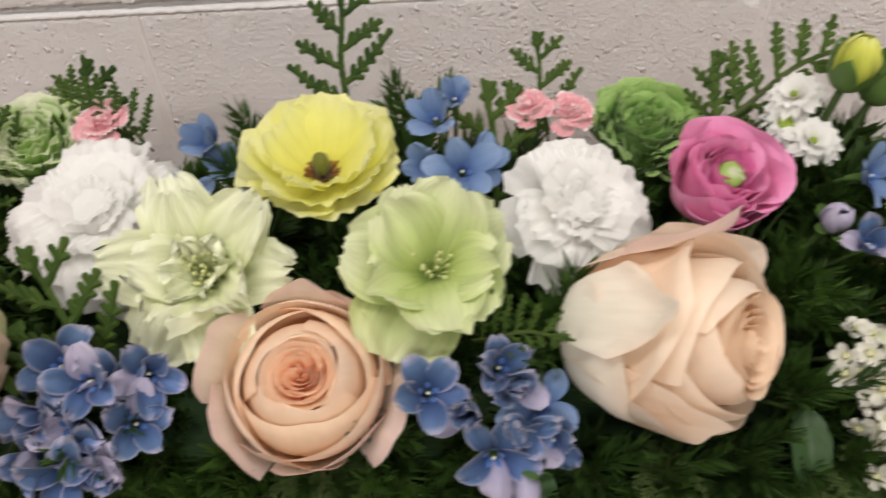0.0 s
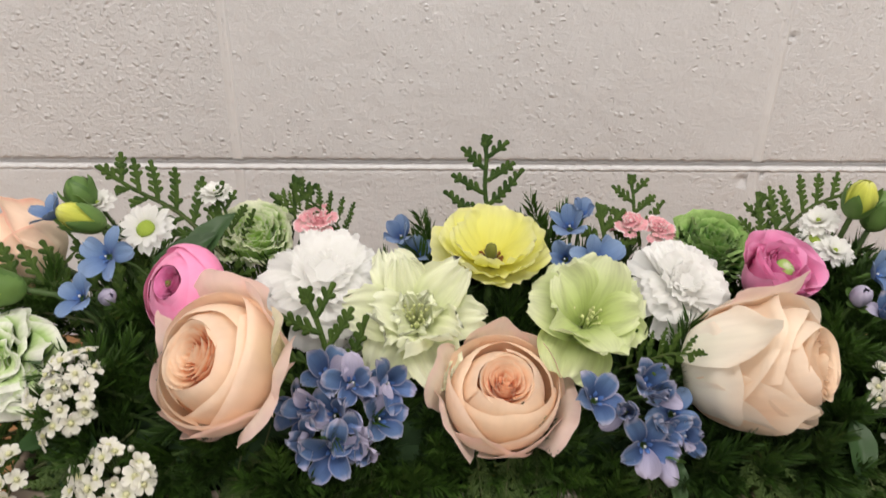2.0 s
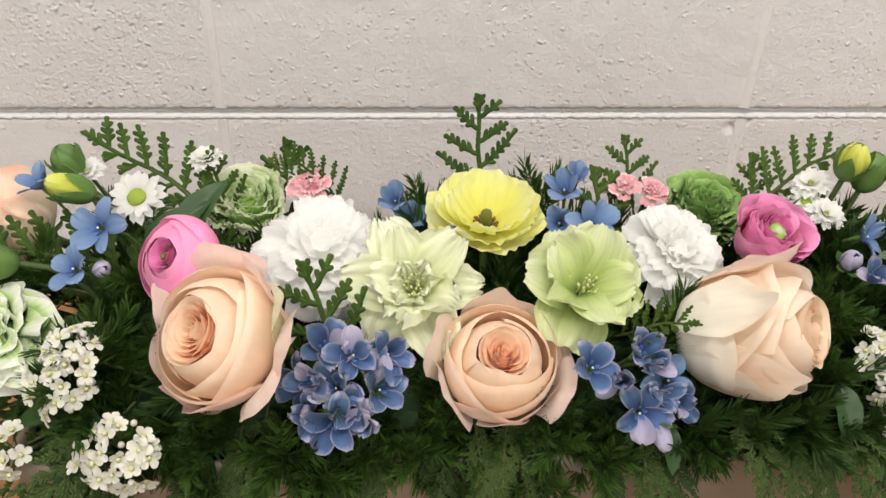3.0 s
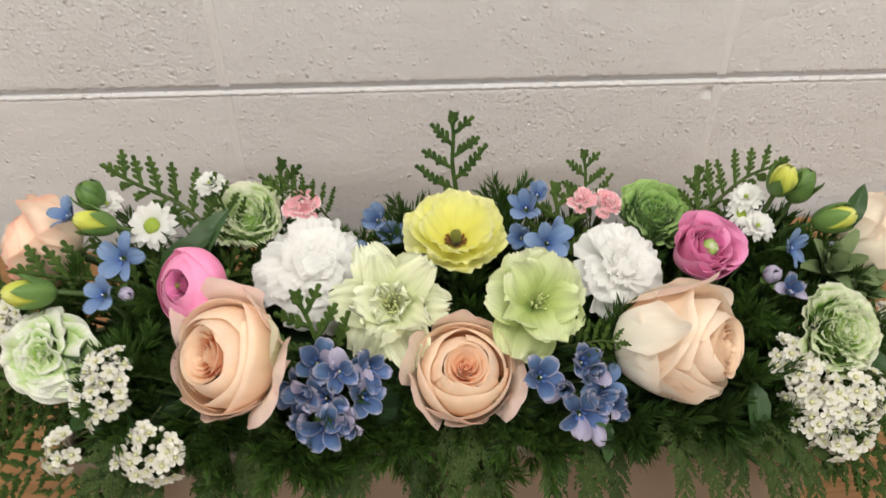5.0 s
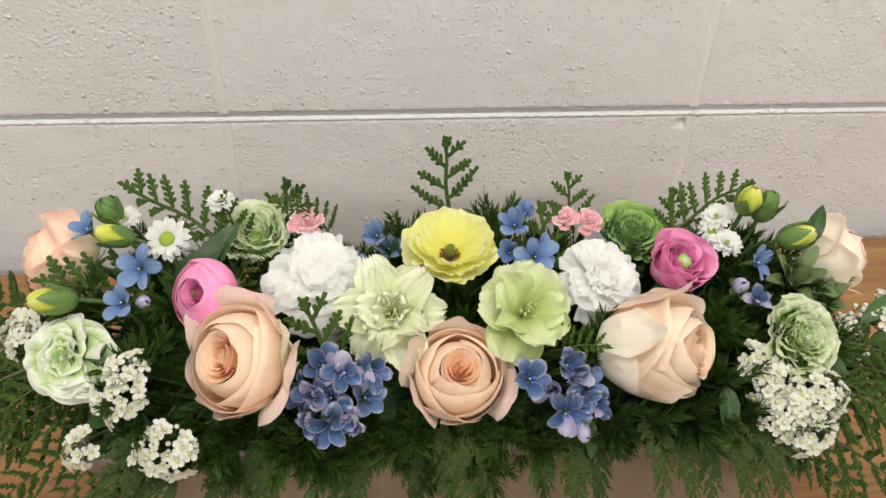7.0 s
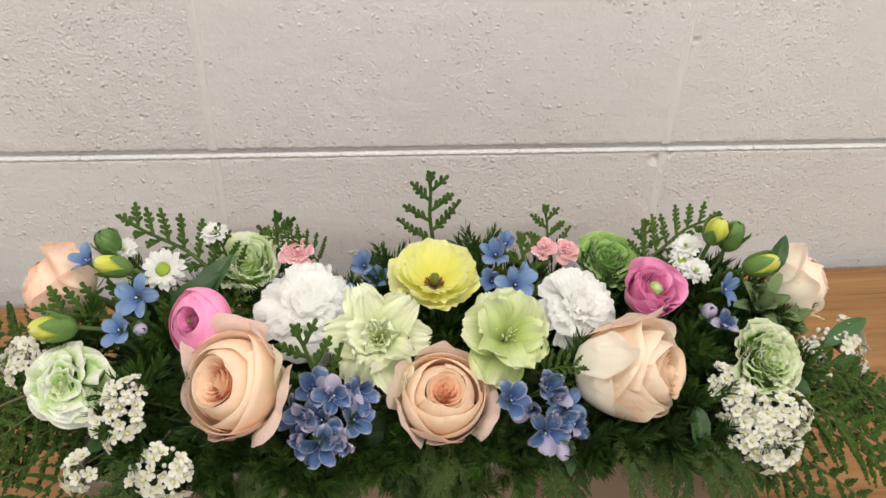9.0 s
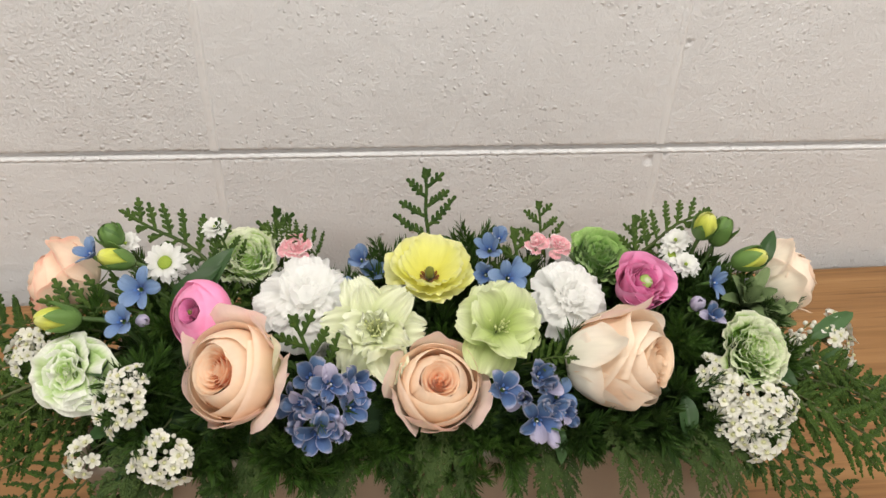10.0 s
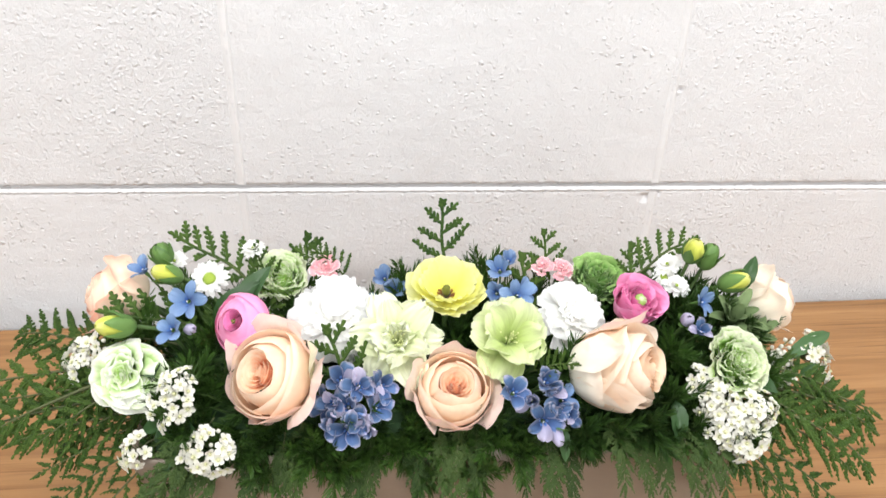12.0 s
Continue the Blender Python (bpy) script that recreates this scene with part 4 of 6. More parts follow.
def spirea(p, way, radius, count, seed, squash=0.55, buds=4, lean=(0, 0, 0)):
    """A domed cluster of small blossoms on thread-like stalks."""
    rng = random.Random(seed)
    way = Vector(way).normalized()
    ob = thing("spirea_cluster", facing(Vector(p) - way * radius * 0.8, way), "domed cluster of small white spirea blossoms", "spirea", "white spirea clusters")
    count = int(count * 1.05)
    for i in range(count + buds):
        s = (i + 0.5) / (count + buds)
        th, a = 1.35 * math.sqrt(s), i * 2.399 + rng.uniform(-0.25, 0.25)
        d = Vector((math.sin(th) * math.cos(a), math.sin(th) * math.sin(a), math.cos(th)))
        tip = Vector((d.x * radius, d.y * radius, d.z * radius * squash + radius * (0.8 - squash))) * rng.uniform(0.78, 1.12)
        stalk = Sheet()
        stalk.tube([(0, 0, -radius * 0.2), tip * 0.5 - Vector((0, 0, radius * 0.08)), tip], 0.0003, 3)
        part("stalk", stalk, M_STEM, ob)
        if i % 7 == 3 and buds > 0:
            bd = Sheet()
            bd.grid(knob(0.0013, 0.0013, 0.0015, 0, 5, 7) + np.array(tip), closed=True)
            part("round_bud", bd, M_SPIREA, ob)
            continue
        petals, eye = FLORETS[rng.randrange(3)]
        fl = part("floret", petals, None, ob)
        up = (d + Vector((rng.uniform(-0.6, 0.6), rng.uniform(-0.6, 0.6), 0.4))).normalized()
        fl.matrix_basis = facing(tip, up, rng.uniform(0, 72)) @ Matrix.Scale(rng.uniform(0.80, 1.12), 4)
        part("floret_eye", eye, None, fl)
    stem_to_foam(ob, 0.0009, material=M_STEM)
    return ob


def broad_leaf(base, tip, width, seed, material, label, bend=0.15, up=(0, -0.5, 0.85)):
    """A blade with a midrib fold and a short stalk."""
    rng = random.Random(seed)
    base, tip = Vector(base), Vector(tip)
    length = (tip - base).length
    y = (tip - base).normalized()
    x = y.cross(Vector(up)).normalized()
    z = x.cross(y)
    m = Matrix((x, y, z)).transposed().to_4x4()
    ob = thing("broad_leaf", Matrix.Translation(base) @ m, label, "leaf", "broad leaves")
    t, v = np.linspace(0, 1, 12), np.linspace(-1, 1, 9)
    T, V = np.meshgrid(t, v, indexing="ij")
    prof = np.sin(np.pi * t ** 0.8) ** 0.75 + 0.02
    w = ripple(rng, 3, 6.0)
    X = V * prof[:, None] * width / 2 * (1 + 0.04 * np.sin(T * 40))
    Z = 0.22 * width * np.abs(V) * prof[:, None] + bend * length * np.sin(np.pi * T) + 0.04 * width * w(T * 6 + V)
    petal("blade", np.stack([X, T * length, Z], -1), material, ob)
    foot = m.inverted() @ Matrix.Translation(-base) @ foam_spot(base.x, base.y)
    foot = ob.matrix_basis.inverted() @ foam_spot(base.x, base.y)
    sh = Sheet()
    sh.tube([(0, 0.002, 0), Vector((0, -0.002, 0)) + foot * 0.4, foot], [0.0006, 0.0008, 0.001], 5)
    part("petiole", sh, M_STEM, ob)
    return ob


def leafy_tip(p, way, length, seed):
    """A downy shoot tip: lance leaves that close round a small bud."""
    rng = random.Random(seed)
    ob = thing("leafy_shoot", facing(Vector(p), Vector(way).normalized(), rng.uniform(0, 72)), "downy grey green leafy shoot tip", "foliage", "leafy shoots")
    for i in range(11):
        s = i / 10
        P = free_petal(rng, i * 2.399, length * (0.6 + 0.4 * s) * rng.uniform(0.9, 1.1), length * 0.30, 84 - 18 * s, 70 - 62 * s, cup=0.5, wave=0.0008, point=0.02, foot=0.0015, shape=(0.4, 0.45), nu=9, nv=7, lift=-0.004 * s)
        petal("leaf_blade", P, M_DOWNY, ob)
    stem_to_foam(ob, 0.0012)
    return ob



# roses
rose((-0.030, -0.352, 1.066), (0.06, -0.46, 0.88), 0.0236, 11, M_ROSE, M_ROSE_CORE, "open peach rose with a spiral orange heart", 0,
     ((82, 0.60, 0.10, 1.09, 0.05, 0.10), (35, 0.75, 0.06, 1.06, 0.04, 0.0), (154, 0.52, 0.42, 1.14, 0.10, 0.0), (200, 0.66, 0.24, 0.98, 0.12, 0.0), (338, 0.62, 0.44, 1.00, 0.16, 0.0),
      (246, 0.80, 0.00, 0.82, 0.02, 0.04), (292, 0.90, 0.04, 0.88, 0.05, 0.0)), 1.0, M_ROSE_MID, 0.36, M_ROSE_RIM, layers=(0, 2, 3), swirl=6)
rose((-0.1395, -0.351, 1.076), (-0.54, -0.52, 0.66), 0.0272, 12, M_ROSE, M_ROSE_CORE, "open peach rose turned aside, outer petals rolled back", 0,
     ((130, 0.66, 0.52, 0.98, 0.14, 0.04), (80, 0.70, 0.30, 0.94, 0.12, 0.0), (176, 0.56, 0.62, 0.94, 0.12, 0.06), (44, 0.42, 1.05, 1.00, 0.05, 0.08, M_ROSE_GREEN), (20, 0.46, 1.25, 0.86, 0.08, 0.08), (-5, 0.60, 1.10, 0.86, 0.10, 0.0),
      (-45, 0.85, 0.16, 0.98, 0.06, 0.0), (262, 0.60, 0.04, 0.84, 0.02, 0.14), (220, 0.70, 0.04, 0.90, 0.03, 0.0)), 0.92, M_ROSE_MID, 0.38, M_ROSE_RIM, layers=(0, 2, 3), swirl=7)
rose((0.0785, -0.354, 1.075), (0.72, -0.54, 0.42), 0.0246, 13, M_ROSE_LIGHT, M_ROSE_MID, "cream and peach rose seen from its side", 0,
     ((168, 1.00, 0.20, 0.66, 0.02, 0.05), (222, 0.95, 0.16, 0.76, 0.03, 0.05), (128, 0.46, 0.56, 0.98, 0.08, 0.16), (62, 0.66, 0.62, 1.10, 0.14, 0.06, M_ROSE_RIM), (285, 0.75, 0.30, 0.80, 0.06, 0.0, M_ROSE_RIM), (20, 0.70, 0.30, 1.04, 0.10, 0.0), (196, 0.60, 0.02, 1.06, 0.03, 0.12, M_ROSE_LIGHT)),
     1.62, M_ROSE_LIGHT, 0.46, M_ROSE_IVORY, layers=(0, 2, 3), swirl=6)
rose((-0.248, -0.272, 1.076), (-0.86, -0.12, 0.42), 0.0215, 14, M_ROSE_PALE, M_ROSE, "pale peach rose with salmon-tipped petals, half open", 0,
     ((90, 0.75, 0.25, 1.05, 0.14, 0.10), (20, 0.85, 0.30, 0.92, 0.10, 0.10), (-50, 0.85, 0.45, 0.90, 0.12, 0.12), (160, 0.70, 0.40, 1.00, 0.12, 0.10), (230, 0.70, 0.40, 1.00, 0.10, 0.12)), 1.30)
rose((0.199, -0.270, 1.063), (0.84, -0.18, 0.46), 0.0203, 15, M_ROSE_CREAM, M_ROSE, "small cream rose, half open", 0,
     ((90, 0.75, 0.35, 1.05, 0.16, 0.06), (150, 0.85, 0.30, 0.92, 0.10, 0.10), (230, 0.85, 0.45, 0.90, 0.12, 0.06), (20, 0.70, 0.40, 1.00, 0.14, 0.10), (300, 0.70, 0.40, 1.00, 0.12, 0.05)), 1.25)

buttercup((-0.031, -0.281, 1.074), (0.02, -0.16, 0.99), 0.0222, 21)

frilled_flower("white_lisianthus", (-0.098, -0.298, 1.081), (0.10, -0.45, 0.88), 0.0268, 31, M_WHITE, "double white flower with fringed ruffled petals", "lisianthus", 32, 0.05, 0.62, "double white flowers", wave=0.035, cup=(0.1, 0.35), teeth=17, steep=72.0, flare=30.0, waves=10.0)
frilled_flower("white_lisianthus", (0.046, -0.307, 1.083), (0.14, -0.52, 0.84), 0.0212, 32, M_WHITE, "double white flower with soft ruffled petals", "lisianthus", 34, 0.015, 0.72, "double white flowers", wave=0.075, cup=(0.1, 0.45), teeth=9, steep=78.0, flare=22.0, waves=7.0)
frilled_flower("small_carnation", (-0.106, -0.259, 1.086), (-0.05, -0.25, 0.95), 0.0100, 33, M_CARN, "small pink carnation with white petal edges", "carnation", 22, 0.10, 0.7, "small pink carnations")
frilled_flower("small_carnation", (0.033, -0.257, 1.083), (-0.10, -0.25, 0.95), 0.0085, 34, M_CARN, "small pink carnation with white petal edges", "carnation", 22, 0.10, 0.7, "small pink carnations")
frilled_flower("small_carnation", (0.048, -0.256, 1.080), (0.15, -0.25, 0.95), 0.0085, 35, M_CARN, "small pink carnation with white petal edges", "carnation", 22, 0.10, 0.7, "small pink carnations")

hellebore((-0.0620, -0.315, 1.066), (-0.02, -0.55, 0.83), 0.0255, 41, M_HELL_PALE, "ivory green double hellebore with ruffled petals and stamens", True)
hellebore((0.003, -0.320, 1.069), (0.05, -0.50, 0.87), 0.0240, 42, M_HELL, "pale green cup-shaped hellebore", False, 20)

rose((-0.1555, -0.316, 1.084), (-0.45, -0.62, 0.64), 0.0198, 51, M_PINK, M_PINK_IN, "bright pink ranunculus, still a closed ball", 0, (), 0.85, M_PINK, 0.27, None, "ranunculus", "ranunculus in the planter", M_OLIVE)
pompon("ranunculus", (0.089, -0.298, 1.084), (0.16, -0.46, 0.87), 0.0160, 52, M_PINK_LIGHT, M_PINK_IN, "opened pink ranunculus with green centre", "ranunculus", "ranunculus in the planter", 6, 0.14, 0.12, 1.15, 0.05, 0.22, M_GREENRAN, 1.05, 0.22, 0.05, 6.0, (3, 5))
pompon("white_ranunculus", (-0.217, -0.339, 1.066), (-0.18, -0.66, 0.72), 0.0150, 53, M_WHITERAN, M_GREENRAN, "white ranunculus with green ruffled petals", "ranunculus", "ranunculus in the planter", 7, 0.22, 0.35, 0.95, 0.20, 0.36, None, 1.0, 0.10, 0.24, 8.0, (3, 5))
for p, way, size, seed, mat, inner, label, name, rings, frill in (
    ((0.142, -0.341, 1.069), (0.22, -0.60, 0.77), 0.0188, 54, M_GREENRAN, M_GREENRAN, "green and white ranunculus with ruffled petals", "green_ranunculus", 10, 0.12),
    ((-0.136, -0.256, 1.080), (0.02, -0.36, 0.93), 0.0178, 55, M_GREENRAN, M_GREENRAN, "pale green ranunculus with layered petals", "green_ranunculus", 9, 0.10),
    ((0.072, -0.262, 1.080), (0.10, -0.30, 0.95), 0.0182, 56, M_GREENDARK, M_GREENDARK, "deep green ranunculus with layered petals", "green_ranunculus", 9, 0.10),
):
    pompon(name, p, way, size, seed, mat, inner, label, "ranunculus", "ranunculus in the planter", rings, frill * 1.3, 0.45, 0.85, 0.14, 0.15, frills=12.0)

# blue stars: place, facing, radius, folded
for n, (p, way, size, deep, closed) in enumerate((
    ((-0.184, -0.299, 1.086), (-0.10, -0.70, 0.70), 0.0112, False, 0.0),
    ((-0.192, -0.311, 1.075), (-0.30, -0.60, 0.70), 0.0095, False, 0.25),
    ((-0.214, -0.274, 1.092), (-0.50, -0.30, 0.80), 0.0095, False, 0.35),
    ((-0.069, -0.268, 1.079), (-0.15, -0.45, 0.88), 0.0105, False, 0.7),
    ((-0.075, -0.281, 1.066), (-0.15, -0.60, 0.78), 0.0100, False, 0.25),
    ((0.004, -0.268, 1.084), (0.05, -0.40, 0.90), 0.0105, False, 0.65),
    ((-0.063, -0.272, 1.073), (0.25, -0.60, 0.75), 0.0095, False, 0.5),
    ((-0.069, -0.286, 1.062), (0.10, -0.75, 0.60), 0.0090, False, 0.4),
    ((0.001, -0.279, 1.074), (-0.20, -0.65, 0.70), 0.0090, False, 0.55),
    ((0.017, -0.280, 1.076), (0.30, -0.55, 0.75), 0.0092, False, 0.5),
    ((0.010, -0.262, 1.087), (0.20, -0.30, 0.90), 0.0085, False, 0.7),
    ((0.012, -0.290, 1.080), (0.10, -0.60, 0.79), 0.0112, False, 0.35),
    ((0.129, -0.293, 1.075), (0.35, -0.60, 0.72), 0.0098, False, 0.10),
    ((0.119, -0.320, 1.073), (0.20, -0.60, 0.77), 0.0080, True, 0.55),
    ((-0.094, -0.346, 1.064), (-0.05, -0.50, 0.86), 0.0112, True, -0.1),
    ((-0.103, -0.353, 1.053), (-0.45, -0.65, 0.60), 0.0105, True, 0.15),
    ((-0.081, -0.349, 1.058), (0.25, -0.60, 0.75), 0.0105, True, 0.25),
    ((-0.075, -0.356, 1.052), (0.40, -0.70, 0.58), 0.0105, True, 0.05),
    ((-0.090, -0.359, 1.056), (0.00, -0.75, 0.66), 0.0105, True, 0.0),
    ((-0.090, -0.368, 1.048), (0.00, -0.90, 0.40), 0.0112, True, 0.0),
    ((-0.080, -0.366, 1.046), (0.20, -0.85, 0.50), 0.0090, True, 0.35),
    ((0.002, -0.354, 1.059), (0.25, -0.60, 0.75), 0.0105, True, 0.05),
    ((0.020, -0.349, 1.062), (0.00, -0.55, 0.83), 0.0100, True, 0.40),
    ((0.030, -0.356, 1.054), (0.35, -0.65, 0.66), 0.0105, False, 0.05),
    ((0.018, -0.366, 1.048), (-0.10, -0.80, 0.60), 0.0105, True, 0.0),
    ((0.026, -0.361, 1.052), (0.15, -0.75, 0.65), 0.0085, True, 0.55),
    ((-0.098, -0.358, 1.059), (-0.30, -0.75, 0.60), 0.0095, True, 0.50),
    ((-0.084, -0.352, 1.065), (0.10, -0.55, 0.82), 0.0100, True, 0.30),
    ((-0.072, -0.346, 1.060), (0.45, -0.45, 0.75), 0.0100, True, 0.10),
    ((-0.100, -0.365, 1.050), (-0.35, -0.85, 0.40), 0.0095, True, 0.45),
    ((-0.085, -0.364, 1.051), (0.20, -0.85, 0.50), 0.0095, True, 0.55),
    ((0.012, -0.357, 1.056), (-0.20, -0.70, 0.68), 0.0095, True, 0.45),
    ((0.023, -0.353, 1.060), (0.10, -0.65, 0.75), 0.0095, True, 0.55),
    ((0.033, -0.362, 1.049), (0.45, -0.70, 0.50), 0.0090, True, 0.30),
)):
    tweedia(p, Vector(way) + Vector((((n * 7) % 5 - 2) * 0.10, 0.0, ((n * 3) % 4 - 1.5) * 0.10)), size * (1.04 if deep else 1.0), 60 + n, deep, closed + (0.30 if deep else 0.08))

# buds
bud((-0.221, -0.316, 1.082), (-0.85, -0.35, 0.30), 0.0225, 0.0128, 81, M_BUD_YELLOW, "plump yellow flower bud with green sepals", show=0.35)
bud((-0.197, -0.285, 1.096), (-0.75, -0.35, 0.55), 0.0200, 0.0108, 82, M_BUD_YELLOW, "yellow flower bud half wrapped in green sepals", show=0.3)
bud((-0.203, -0.268, 1.099), (-0.40, 0.10, 0.90), 0.0150, 0.0120, 83, M_SEPAL, "small closed green flower bud", show=0.2)
bud((0.126, -0.271, 1.099), (0.10, -0.15, 0.98), 0.0185, 0.0122, 84, M_BUD_YELLOW, "green flower bud opening to yellow petals", show=0.3)
bud((0.140, -0.264, 1.090), (0.30, 0.10, 0.95), 0.0190, 0.0125, 85, M_SEPAL, "closed round green flower bud", show=0.15)
bud((0.155, -0.277, 1.079), (0.80, -0.30, 0.52), 0.0210, 0.0125, 86, M_BUD_YELLOW, "green flower bud with a yellow stripe opening", show=0.15)
bud((-0.182, -0.310, 1.074), (0.6, -0.55, 0.55), 0.0105, 0.0065, 87, M_LILAC, "small lilac tweedia bud", "tweedia_bud", 0.95)
bud((0.113, -0.312, 1.076), (-0.1, -0.5, 0.85), 0.0110, 0.0080, 88, M_LILAC, "small lilac tweedia bud", "tweedia_bud", 0.9)
bud((0.002, -0.294, 1.074), (-0.1, -0.6, 0.75), 0.0105, 0.0085, 89, M_LILAC, "small lilac tweedia bud", "tweedia_bud", 0.9)
bud((0.026, -0.371, 1.041), (0.1, -0.8, -0.3), 0.0120, 0.0070, 90, M_LILAC, "small lilac tweedia bud", "tweedia_bud", 0.9)
leafy_tip((0.149, -0.296, 1.062), (0.00, -0.40, 0.92), 0.026, 92)
leafy_tip((0.162, -0.302, 1.054), (0.25, -0.45, 0.86), 0.021, 93)
leafy_tip((0.152, -0.308, 1.054), (-0.05, -0.55, 0.80), 0.019, 94)
bud((0.152, -0.287, 1.068), (0.2, -0.3, 0.9), 0.0090, 0.0070, 91, M_LILAC, "small lilac tweedia bud", "tweedia_bud", 0.9)

for n, (p, way, size, disc) in enumerate((
    ((-0.175, -0.278, 1.088), (-0.05, -0.60, 0.78), 0.0098, True),
    ((-0.152, -0.250, 1.092), (-0.05, -0.10, 0.98), 0.0085, False),
    ((-0.196, -0.270, 1.096), (-0.20, -0.40, 0.88), 0.0080, False),
    ((0.116, -0.281, 1.080), (0.10, -0.40, 0.90), 0.0090, False),
    ((0.112, -0.268, 1.088), (-0.35, -0.20, 0.90), 0.0090, False),
    ((0.110, -0.274, 1.082), (0.15, -0.45, 0.88), 0.0068, True),
)):
    daisy(p, way, size, 100 + n, disc)

# spirea: place, facing, radius, blossoms
for n, (p, way, r, count) in enumerate((
    ((-0.183, -0.351, 1.069), (-0.05, -0.60, 0.78), 0.0105, 9),
    ((-0.186, -0.360, 1.061), (-0.10, -0.75, 0.65), 0.0120, 12),
    ((-0.166, -0.376, 1.041), (0.00, -0.80, 0.60), 0.0130, 22),
    ((-0.208, -0.370, 1.036), (-0.40, -0.75, 0.50), 0.0095, 9),
    ((-0.243, -0.300, 1.056), (-0.50, -0.40, 0.75), 0.0125, 12),
    ((-0.258, -0.303, 1.047), (-0.75, -0.35, 0.55), 0.0135, 16),
    ((0.118, -0.346, 1.056), (0.00, -0.70, 0.72), 0.0105, 18),
    ((0.124, -0.357, 1.050), (-0.05, -0.80, 0.60), 0.0125, 22),
    ((0.131, -0.368, 1.040), (0.10, -0.80, 0.58), 0.0150, 24),
    ((0.143, -0.371, 1.037), (0.25, -0.80, 0.50), 0.0160, 24),
    ((0.150, -0.362, 1.049), (0.30, -0.65, 0.66), 0.0115, 12),
    ((0.196, -0.298, 1.028), (0.50, -0.50, 0.70), 0.0100, 8),
    ((0.224, -0.290, 1.032), (0.70, -0.30, 0.62), 0.0175, 24),
)):
    spirea(p, way, r, count, 120 + n)

# stalks of unopened blossom
def bud_spray(p, way, length, seed):
    rng = random.Random(seed)
    ob = thing("budding_spray", facing(Vector(p), Vector(way).normalized(), 0), "thin green stalk set with tiny white buds", "spirea", "budding sprays")
    sh = Sheet()
    sh.tube([(0, 0, 0), (0.001, 0, length * 0.5), (0, 0.001, length)], [0.0006, 0.0005, 0.0003], 5)
    part("stalk", sh, M_STEM, ob)
    for i in range(11):
        a, z = i * 2.399, length * (0.25 + 0.75 * i / 10)
        reach = (1 - 0.6 * i / 10) * rng.uniform(0.0035, 0.0055)
        tip = Vector((math.cos(a) * reach, math.sin(a) * reach, z + reach * 0.5))
        sh = Sheet()
        sh.tube([(0, 0, z - 0.001), tip], 0.00025, 4)
        sh.grid(knob(0.0013, 0.0013, 0.0014, 0, 6, 8, 0.08, rng) + np.array(tip), closed=True)
        part("round_bud", sh, M_SPIREA, ob)
    stem_to_foam(ob, 0.0007, material=M_STEM)


for n, (p, way, length) in enumerate((((0.166, -0.312, 1.034), (0.45, -0.20, 0.85), 0.022), ((0.172, -0.306, 1.032), (0.60, 0.05, 0.78), 0.026), ((0.170, -0.318, 1.026), (0.65, -0.35, 0.60), 0.020),
                                      ((-0.190, -0.330, 1.052), (0.30, -0.55, 0.76), 0.018))):
    bud_spray(p, way, length, 160 + n)

# broad leaves
for n, (a, b, w, mat, label) in enumerate((
    ((-0.158, -0.290, 1.070), (-0.138, -0.272, 1.092), 0.0130, M_LEAF, "dark green oval leaf"),
    ((-0.172, -0.292, 1.062), (-0.143, -0.282, 1.088), 0.0140, M_LEAF, "dark green oval leaf"),
    ((-0.202, -0.320, 1.045), (-0.196, -0.342, 1.066), 0.0180, M_LEAF, "dark green oval leaf"),
    ((-0.180, -0.350, 1.022), (-0.193, -0.372, 1.018), 0.0095, M_GREYLEAF, "grey green oval leaf"),
    ((-0.196, -0.345, 1.030), (-0.203, -0.362, 1.042), 0.0105, M_GREYLEAF, "grey green oval leaf"),
    ((-0.190, -0.342, 1.030), (-0.170, -0.366, 1.040), 0.0110, M_LEAF, "dark green oval leaf"),
    ((0.098, -0.352, 1.048), (0.098, -0.368, 1.030), 0.0100, M_LEAF, "dark green oval leaf"),
    ((0.030, -0.362, 1.040), (0.031, -0.376, 1.026), 0.0070, M_GREYLEAF, "small pointed green leaf"),
    ((0.196, -0.294, 1.030), (0.230, -0.280, 1.038), 0.0105, M_GREYLEAF, "long green pointed leaf"),
    ((0.158, -0.280, 1.072), (0.172, -0.264, 1.090), 0.0095, M_LEAF, "dark green toothed leaf"),
    ((0.206, -0.300, 1.018), (0.218, -0.297, 1.028), 0.0080, M_GREYLEAF, "grey green oval leaf"),
    ((0.150, -0.330, 1.040), (0.160, -0.350, 1.050), 0.0140, M_LEAF, "dark green oval leaf"),
)):
    broad_leaf(a, b, w, 200 + n, mat, label)


